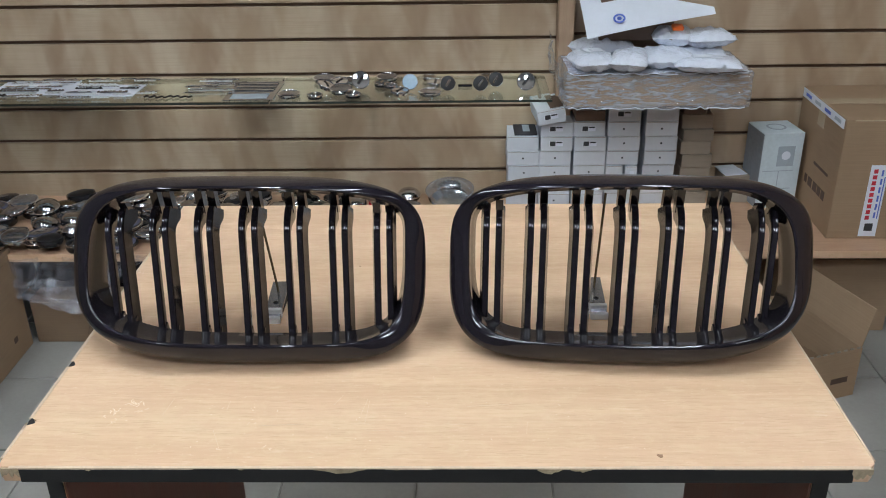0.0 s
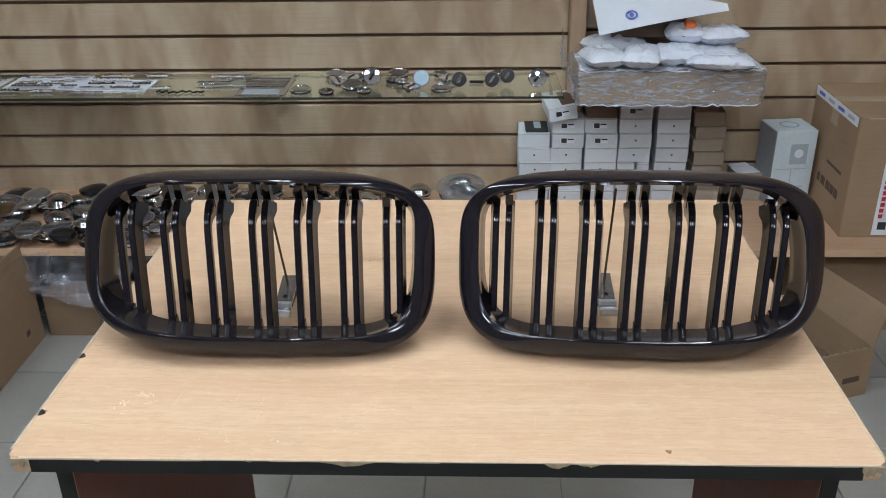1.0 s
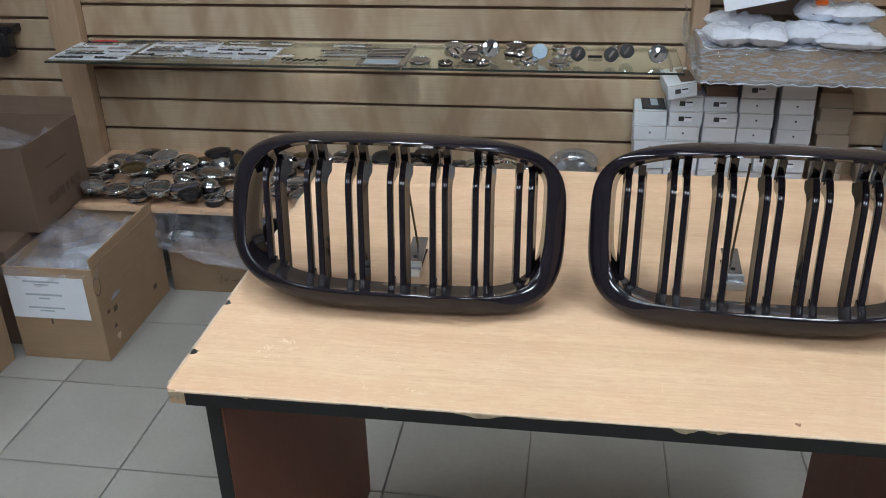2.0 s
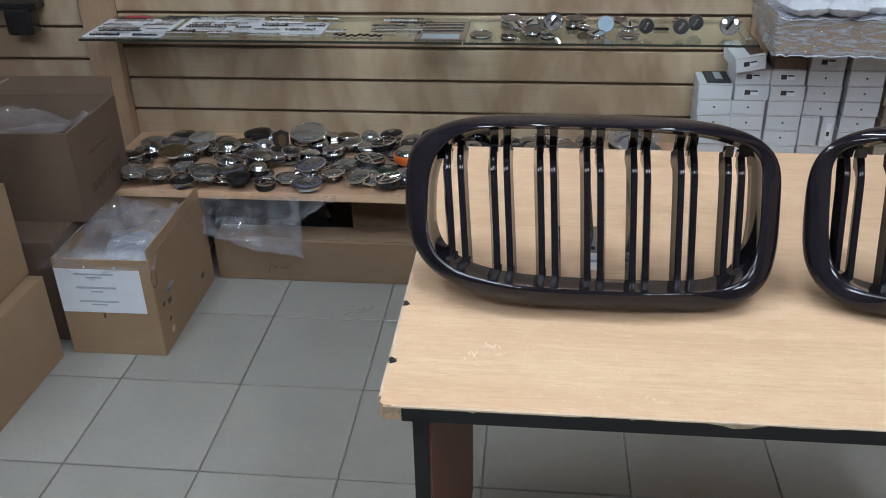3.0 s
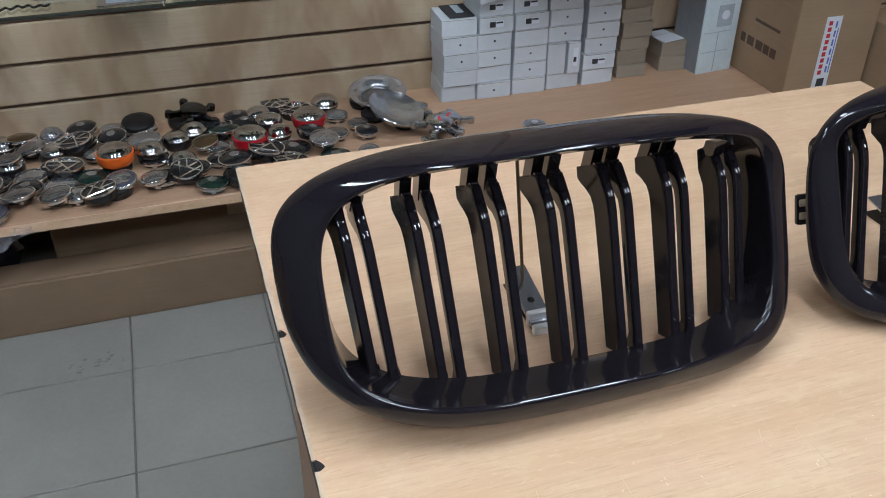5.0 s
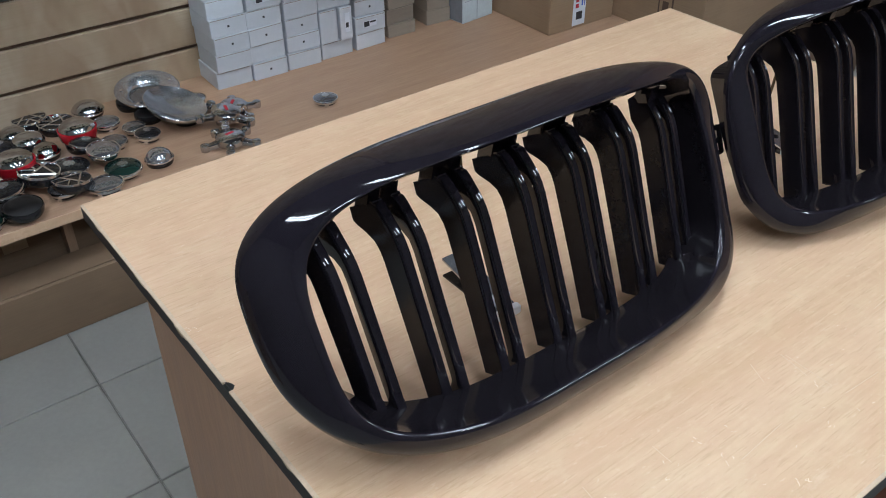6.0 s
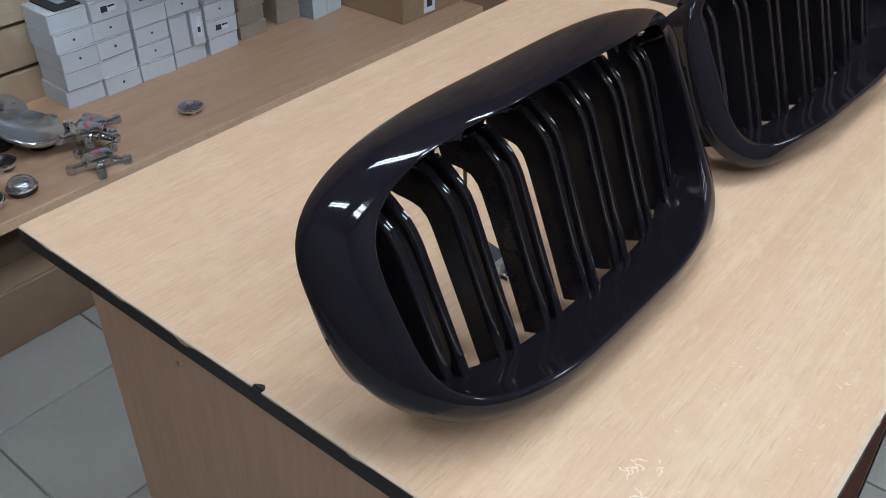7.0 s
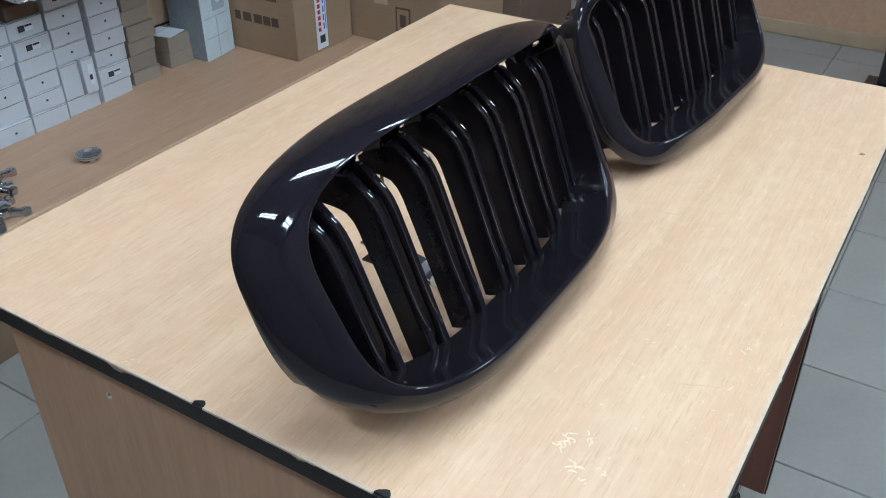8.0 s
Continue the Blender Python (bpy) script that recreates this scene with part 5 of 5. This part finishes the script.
# big carton with a sticker on the shelf
big = carton(pose(1.020, 1.502, SHELF + 0.0005, 0, 0, -1), 0.240, 0.335, 0.335, "brown cardboard carton with a printed sticker on the shelf")
part("tape", box(0.02, 0.13, -0.0012, -0.0003, 0.3315, 0.3345), TAPE, big)
part("seam_strip", box(-0.003, -0.0012, 0.01, 0.325, 0.307, 0.332), PAPER, big, "white printed tape strip")
for k in range(4):
    part("print", box(-0.0036, -0.0031, 0.03 + 0.075 * k, 0.075 + 0.075 * k, 0.315, 0.324), INK_BLUE if k % 2 else PALE_INK, big)
for y0, y1, z0, z1 in ((0.09, 0.115, 0.125, 0.15), (0.06, 0.085, 0.125, 0.15), (0.12, 0.15, 0.125, 0.15), (0.16, 0.19, 0.125, 0.15), (0.2, 0.22, 0.125, 0.15), (0.06, 0.17, 0.195, 0.203)):
    part("print", box(-0.0007, -0.0001, y0, y1, z0 - 0.04, z1 - 0.04), INK_BROWN, big, "dark brown print")
sticker = part("sticker", box(0.084, 0.130, -0.0014, -0.0004, 0.008, 0.212), PAPER, big, "tall white sticker")
bars(sticker, [(0.098, 0.195 - 0.0165 * i, 0.011, 0.0115) for i in range(9)], "print", INK_RED, lambda p, q, h: (p, -0.0015 - h, q))
bars(sticker, [(0.116, 0.19 - 0.024 * i, 0.005, 0.017) for i in range(6)] + [(0.124, 0.12, 0.0025, 0.12)], "print", INK_BLUE, lambda p, q, h: (p, -0.0015 - h, q))
bars(sticker, [(0.107, 0.035, 0.022, 0.022)], "print", INK, lambda p, q, h: (p, -0.0015 - h, q))
# carton beyond the end of the shelf
far = carton(pose(1.275, 1.20, 0.0005, 0, 0, 0), 0.36, 0.40, 0.47, "tall brown carton on the floor past the shelf end")
part("fragile_mark", box(-0.0012, -0.0003, 0.10, 0.15, 0.33, 0.40), INK_BROWN, far, "printed handling mark frame")
part("fragile_mark", box(-0.0018, -0.0013, 0.105, 0.145, 0.335, 0.395), CARD, far)
part("fragile_mark", box(-0.0024, -0.0019, 0.115, 0.135, 0.345, 0.38), INK_BROWN, far)
carton(pose(1.66, 1.15, 0.0005, 0, 0, 4), 0.45, 0.45, 0.40, "brown carton on the floor by the wall", CARD_DARK)
under = carton(pose(0.93, 1.50, 0.0005, 0, 0, 0), 0.30, 0.30, 0.225, "brown carton under the shelf end", CARD)

# opened carton with raised flaps on the floor
oc = open_carton(pose(0.739, 1.084, 0.0005, 0, 0, 19.5), 0.30, 0.30, 0.139, "opened brown carton with raised flaps on the floor",
                 flaps=(("r", 13, 0.106),))
bars(oc, [(0.245, 0.055, 0.05, 0.016)], "print", INK_BROWN, lambda p, q, h: (p, -h, q))
for i in range(15):
    part("torn_edge", box(0.02 * i + 0.004, 0.02 * i + 0.014, 0.0005, 0.0035, 0.1388, 0.1425), CARD_GREY, oc, "frayed pale cardboard edge")
for k, (x, y, s) in enumerate(((0.835, 1.205, 0.05), (0.895, 1.225, 0.045), (0.855, 1.31, 0.06))):
    e = thing("silver_packet", "crumpled silver foil packet in the open carton", "packet", pose(x, y, 0.085 - 0.012 * k, 8, 14, 40 * k), "foil packets")
    part("pouch", pillow(s * 2, s * 1.6, s * 0.7, 60 + k, 10, 8), CHROME, e, "", True)

# carton with a clear bag and a paper notice
bagbox = open_carton(pose(-1.438, 1.058, 0.0005, 0, 0, 0.5), 0.243, 0.385, 0.275, "brown carton holding a clear plastic bag",
                     flaps=(("r", -4, 0.028),))
notice = part("notice", box(0.002, 0.216, -0.0016, -0.0004, 0.126, 0.248), PAPER, bagbox, "white printed paper notice")
bars(notice, [(0.10, 0.235, 0.10, 0.005), (0.10, 0.226, 0.04, 0.004), (0.10, 0.197, 0.10, 0.006), (0.10, 0.186, 0.03, 0.004), (0.10, 0.158, 0.10, 0.005), (0.10, 0.149, 0.04, 0.004)],
     "print", PALE_INK, lambda p, q, h: (p, -0.0016 - h, q))
bars(bagbox, [(0.105, 0.120, 0.006, 0.022)], "print", INK_BROWN, lambda p, q, h: (p, -h, q))
ringp = turned([(0.014, 0), (0.016, 0), (0.016, 0.0006), (0.014, 0.0006), (0.014, 0)], 20)
ringp.transform(pose(0.2432, 0.014, 0.220, 0, 90, 0) @ Matrix.Diagonal((1.7, 1, 1, 1)))
part("print_ring", ringp, INK_BROWN, bagbox)
for y0, z0, s in ((0.066, 0.112, 0.020), (0.034, 0.124, 0.014), (0.292, 0.052, 0.020), (0.055, 0.070, 0.012)):
    part("scuff", box(0.2432, 0.2438, y0, y0 + s, z0, z0 + s * 0.8), INK_BROWN, bagbox, "dark scuffed print")
torn = blob(0, 0, 0.012, 0, 0.0012, 77, 9)
torn.transform(pose(0.2434, 0.066, 0.041, 0, 90, 0))
part("torn_spot", torn, WORN, bagbox, "pale torn spot")
bg = thing("plastic_bag", "crumpled clear plastic bag in the carton", "plastic bag", pose(-1.318, 1.235, 0.262, 3, 2, 4))
part("film", crumpled(0.222, 0.37, 30, 40, 0.055, 3, 7.5), BAG, bg, "", True)
part("film", crumpled(0.212, 0.34, 26, 34, 0.050, 8, 9), BAG, bg, "", True)
hang = crumpled(0.225, 0.05, 26, 8, 0.012, 5, 11, 0.006)
hang.transform(pose(-0.006, -0.166, 0.018, 32, 0, 0))
part("overhang", hang, BAG, bg, "film folded over the carton edge", True)
hang = crumpled(0.07, 0.26, 9, 24, 0.014, 15, 12, 0.008)
hang.transform(pose(-0.128, -0.05, 0.014, 0, -30, -4))
part("overhang", hang, BAG, bg, "film hanging over the carton corner", True)
inside = thing("dark_packet", "dark wrapped part lying in the carton", "packet", pose(-1.315, 1.25, 0.10, 0, 0, 10))
part("body", pillow(0.21, 0.30, 0.11, 43), BLUE_SIDE, inside, "", True)


def hanging_film(x0, x1, z0, z_left, z_right, seed, depth):
    """Film hanging in folds from z0; its lower edge runs slanting from z_left to z_right."""
    bm, nx, nz, grid = bmesh.new(), 34, 22, []
    for j in range(nz + 1):
        row = []
        for i in range(nx + 1):
            a, f = i / nx, j / nz
            low = z_left + (z_right - z_left) * a
            p = Vector((a * 3.6, f * 2.6, seed))
            y = depth * (noise.noise(p) + 0.6 * noise.noise(p * 2.4) + 0.35 * abs(noise.noise(p * 5)))
            row.append(bm.verts.new((x0 + (x1 - x0) * a + 0.008 * noise.noise(p * 1.5 + Vector((5, 0, 0))) * f, y, z0 + (low - z0) * f)))
        grid.append(row)
    for r0, r1 in zip(grid, grid[1:]):
        for i in range(nx):
            bm.faces.new((r0[i], r0[i + 1], r1[i + 1], r1[i]))
    return bm


bag2 = thing("plastic_bag", "clear plastic bag hanging from below the shelf", "plastic bag", pose(-1.05, 1.420, 0))
part("film", hanging_film(-0.15, 0.128, 0.283, 0.150, 0.090, 9, 0.020), BAG, bag2, "", True)
part("film", hanging_film(-0.15, 0.122, 0.215, 0.154, 0.094, 15, 0.022), BAG, bag2, "", True)
part("seam", hanging_film(0.106, 0.130, 0.283, 0.096, 0.090, 4, 0.006), BAG, bag2, "", True)
flap = hanging_film(0.130, 0.235, 0.286, 0.212, 0.280, 23, 0.014)
part("film", flap, BAG, bag2, "loose end of film tucked under the shelf", True)
dark_stuff = thing("dark_packet", "dark packed part inside the hanging bag", "packet", pose(-1.06, 1.66, 0.0, 0, 0, 10))
part("body", pillow(0.34, 0.22, 0.27, 41), DARK, dark_stuff, "", True)

# cartons stacked against the left side
carton(pose(-1.90, 1.11, 0.0005), 0.44, 0.44, 0.288, "brown carton on the floor beneath another carton", CARD_DARK)
auto = open_carton(pose(-1.875, 1.215, 0.2895, 0, 0, 1), 0.455, 0.29, 0.24, "brown carton with dark print, opened, on another carton", flaps=(("b", 8, 0.05),), material=CARD_DARK)
for y0, y1, z0, z1 in ((0.07, 0.095, 0.05, 0.075), (0.10, 0.125, 0.052, 0.077), (0.13, 0.155, 0.054, 0.079), (0.165, 0.18, 0.056, 0.081), (0.19, 0.215, 0.058, 0.083), (0.22, 0.245, 0.06, 0.085),
                       (0.09, 0.20, 0.15, 0.157)):
    part("print", box(0.4552, 0.4558, y0, y1, z0, z1), INK_BROWN, auto, "dark brown print")
inner = thing("plastic_bag", "clear plastic bag in the upper carton", "plastic bag", pose(-1.60, 1.34, 0.505))
part("film", crumpled(0.30, 0.2, 26, 18, 0.045, 17, 9), BAG, inner, "", True)
carton(pose(-1.915, 0.60, 0.0005, 0, 0, -1), 0.45, 0.45, 0.235, "brown carton at the bottom of a stack")
carton(pose(-1.935, 0.56, 0.2375, 0, 0, 1), 0.45, 0.48, 0.24, "brown carton in the middle of a stack")
open_carton(pose(-1.935, 0.58, 0.479, 0, 0, -2), 0.42, 0.46, 0.20, "opened brown carton on top of a stack", flaps=(("r", 62, 0.12), ("b", 60, 0.1)))

# black parts hanging at the slatwall
hp = thing("hanging_part", "black plastic car part hanging on the slatwall", "car part", pose(-1.80, WALL - 0.05, 0.66))
part("body", box(-0.05, 0.03, -0.03, 0.03, -0.045, 0.035, 0.012, 3), DARK, hp, "", True)
part("arm", box(-0.10, 0.045, -0.012, 0.048, 0.025, 0.05, 0.006, 2), DARK, hp)

# ---- wrapped parcel, pouches and paper above the boxes ----
px0, px1, py0, py1, pz0, pz1 = 0.305, 0.800, 1.595, 1.84, 0.6285, 0.730
parcel = thing("wrapped_parcel", "flat carton wrapped in clear bubble wrap on the glass shelf", "parcel")
part("carton", box(px0 + 0.010, px1 - 0.010, py0 + 0.010, py1, pz0 + 0.006, pz1 - 0.010, 0.003), CARD, parcel, "brown carton inside")
bm = box(px0, px1, py0, py1 + 0.004, pz0, pz1, 0.012, 3)
bmesh.ops.subdivide_edges(bm, edges=list(bm.edges), cuts=9, use_grid_fill=True)
for v in bm.verts:
    p = v.co * 34
    v.co += Vector((noise.noise(p), noise.noise(p + Vector((7, 0, 0))), 0.8 * max(-0.3, noise.noise(p + Vector((0, 7, 0)))))) * 0.0032
    v.co.z = max(v.co.z, pz0)
part("wrap", bm, WRAP, parcel, "shiny bubble wrap", True)
top_film = crumpled(0.48, 0.225, 50, 26, 0.005, 51, 22, 0.004)
top_film.transform(pose((px0 + px1) / 2, (py0 + py1) / 2 - 0.006, pz1 - 0.002))
part("wrap_layer", top_film, POUCH, parcel, "second white layer of wrap", True)
rng = random.Random(14)
for y, z in ((py0 - 0.001, pz0 + 0.004), (py0 - 0.001, pz1 - 0.004)):
    for k in range(5):
        x = px0 + 0.01 + 0.092 * k
        run = [(x + 0.0125 * i, y + rng.uniform(-0.002, 0.002), z + rng.uniform(-0.004, 0.004)) for i in range(9)]
        part("wrap_fold", tube(run, 0.0016, 5), POUCH, parcel, "bright ridge of folded wrap", True)
ear = crumpled(0.16, 0.13, 16, 14, 0.02, 31, 16)
ear.transform(pose(px0 - 0.02, 1.68, pz0 + 0.10, 0, 78, 0))
part("wrap_end", ear, WRAP, parcel, "loose end of the wrap", True)
rng = random.Random(4)
for k, (x, y, w, d, h, a, z) in enumerate(((0.375, 1.63, 0.11, 0.12, 0.05, 12, 0), (0.475, 1.625, 0.10, 0.13, 0.052, -14, 0), (0.575, 1.66, 0.14, 0.13, 0.05, 6, 0), (0.672, 1.60, 0.17, 0.09, 0.038, -8, 0),
                                           (0.66, 1.72, 0.17, 0.12, 0.05, -6, 0.0), (0.42, 1.75, 0.16, 0.12, 0.06, 20, 0), (0.690, 1.69, 0.13, 0.10, 0.045, 10, 0.046), (0.600, 1.71, 0.11, 0.10, 0.05, -5, 0.045))):
    e = thing("padded_pouch", "small milky bubble-wrap pouch on the parcel", "pouch", pose(x, y, pz1 + 0.001 + z, 0, 0, a), "bubble-wrap pouches")
    part("pouch", pillow(w, d, h, 20 + k), POUCH, e, "", True)
    if k in (0, 3):
        part("label", box(-w * 0.22, w * 0.2, -d * 0.2, d * 0.12, h * 1.02, h * 1.03 + 0.001), PAPER, e, "white label")
tagbit = thing("orange_tag", "small orange part in a clear pouch", "packet", pose(0.604, 1.675, pz1 + 0.094, 12, 0, 0))
part("tag", box(-0.015, 0.015, -0.012, 0.012, 0, 0.012, 0.003), ORANGE, tagbit)
sheet = thing("paper_sheet", "white paper sheet with a round blue stamp", "paper", pose(0.509, 1.625, pz1 + 0.100, 38, -7, 0))
bm = bmesh.new()
rows = []
for j in range(9):
    rows.append([bm.verts.new((-0.15 + 0.335 * i / 10, 0.20 * j / 8 * (1 - 0.88 * i / 10) + 0.02 * (i / 10), 0.010 * math.sin(2.2 * i / 10) - 0.02 * (j / 8) ** 2 * (1 - i / 10))) for i in range(11)])
for a, b in zip(rows, rows[1:]):
    for i in range(10):
        bm.faces.new((a[i], a[i + 1], b[i + 1], b[i]))
ext = bmesh.ops.extrude_face_region(bm, geom=list(bm.faces))
for v in ext["geom"]:
    if isinstance(v, bmesh.types.BMVert):
        v.co.z -= 0.0008
part("paper", bm, PAPER, sheet, "", True)
st = turned([(0.011, 0), (0.016, 0), (0.016, 0.0005), (0.011, 0.0005), (0.011, 0)], 24)
st.transform(pose(-0.06, 0.045, 0.0105, -2, 0, 0))
part("stamp", st, INK_BLUE, sheet, "round blue stamp")
st = turned([(0, 0), (0.006, 0), (0.006, 0.0005), (0, 0.0005)], 16)
st.transform(pose(-0.06, 0.045, 0.0105, -2, 0, 0))
part("stamp", st, INK_BLUE, sheet)
carton(pose(0.405, 1.72, pz1 + 0.055, 0, 0, 0), 0.20, 0.115, 0.15, "brown carton behind the paper sheet", CARD_DARK, False)

# dark stand on the far side of the room
ds = thing("display_stand", "black metal display stand on the floor", "stand", pose(2.42, 0.16, 0))
part("upright", box(-0.02, 0.02, -0.02, 0.02, 0.02, 0.9, 0.003), DARK, ds)
part("base", box(-0.06, 0.06, -0.16, 0.06, 0, 0.02, 0.004), DARK, ds)

# ---- slats of the back wall ----
for bx0, bx1, z0 in ((FLOOR_X0, -1.6325, 0.523 - 0.6), (-1.5375, 0.3025, 0.468 - 0.5), (0.3475, FLOOR_X1, 0.578 - 0.6)):
    me = None
    for i in range(27):
        a, b = z0 + 0.1 * i + 0.0050, z0 + 0.1 * (i + 1) - 0.0050
        if b < 0.02 or b > CEILING:
            continue
        if me is None:
            ob = link("slat", box(bx0, bx1, WALL - 0.001, WALL + 0.0115, 0.0, 0.0900, 0.0018), SLAT, wall_back)
            me = ob.data
        else:
            ob = new("slat", me)
            ob.parent = wall_back
        ob.location.z = a

# dirt trodden into a tile
rng = random.Random(31)
for k in range(26):
    part("stain", blob(-0.745 + rng.gauss(0, 0.03), 1.305 + rng.gauss(0, 0.014), rng.uniform(0.002, 0.007), 0.0001, 0.0004 + 0.00002 * k, 300 + k, 9, rng.uniform(0.3, 0.8)), FLOOR_STAIN, floor, "grey trodden dirt")

# ---- floor tiles ----
bm = box(-0.1482, 0.1482, -0.1482, 0.1482, -0.008, 0.0, 0.0012)
first_tile = None
nx0, ny0 = -0.373 - 0.15, 1.262 - 0.15
for i in range(-7, 12):
    for j in range(-12, 3):
        x, y = nx0 + 0.3 * i, ny0 + 0.3 * j
        if not (FLOOR_X0 < x < FLOOR_X1 and FLOOR_Y0 < y < FLOOR_Y1):
            continue
        if first_tile is None:
            first_tile = link("tile", bm, TILE, floor)
            ob = first_tile
        else:
            ob = new("tile", first_tile.data)
            ob.parent = floor
        ob.location = (x, y, 0)
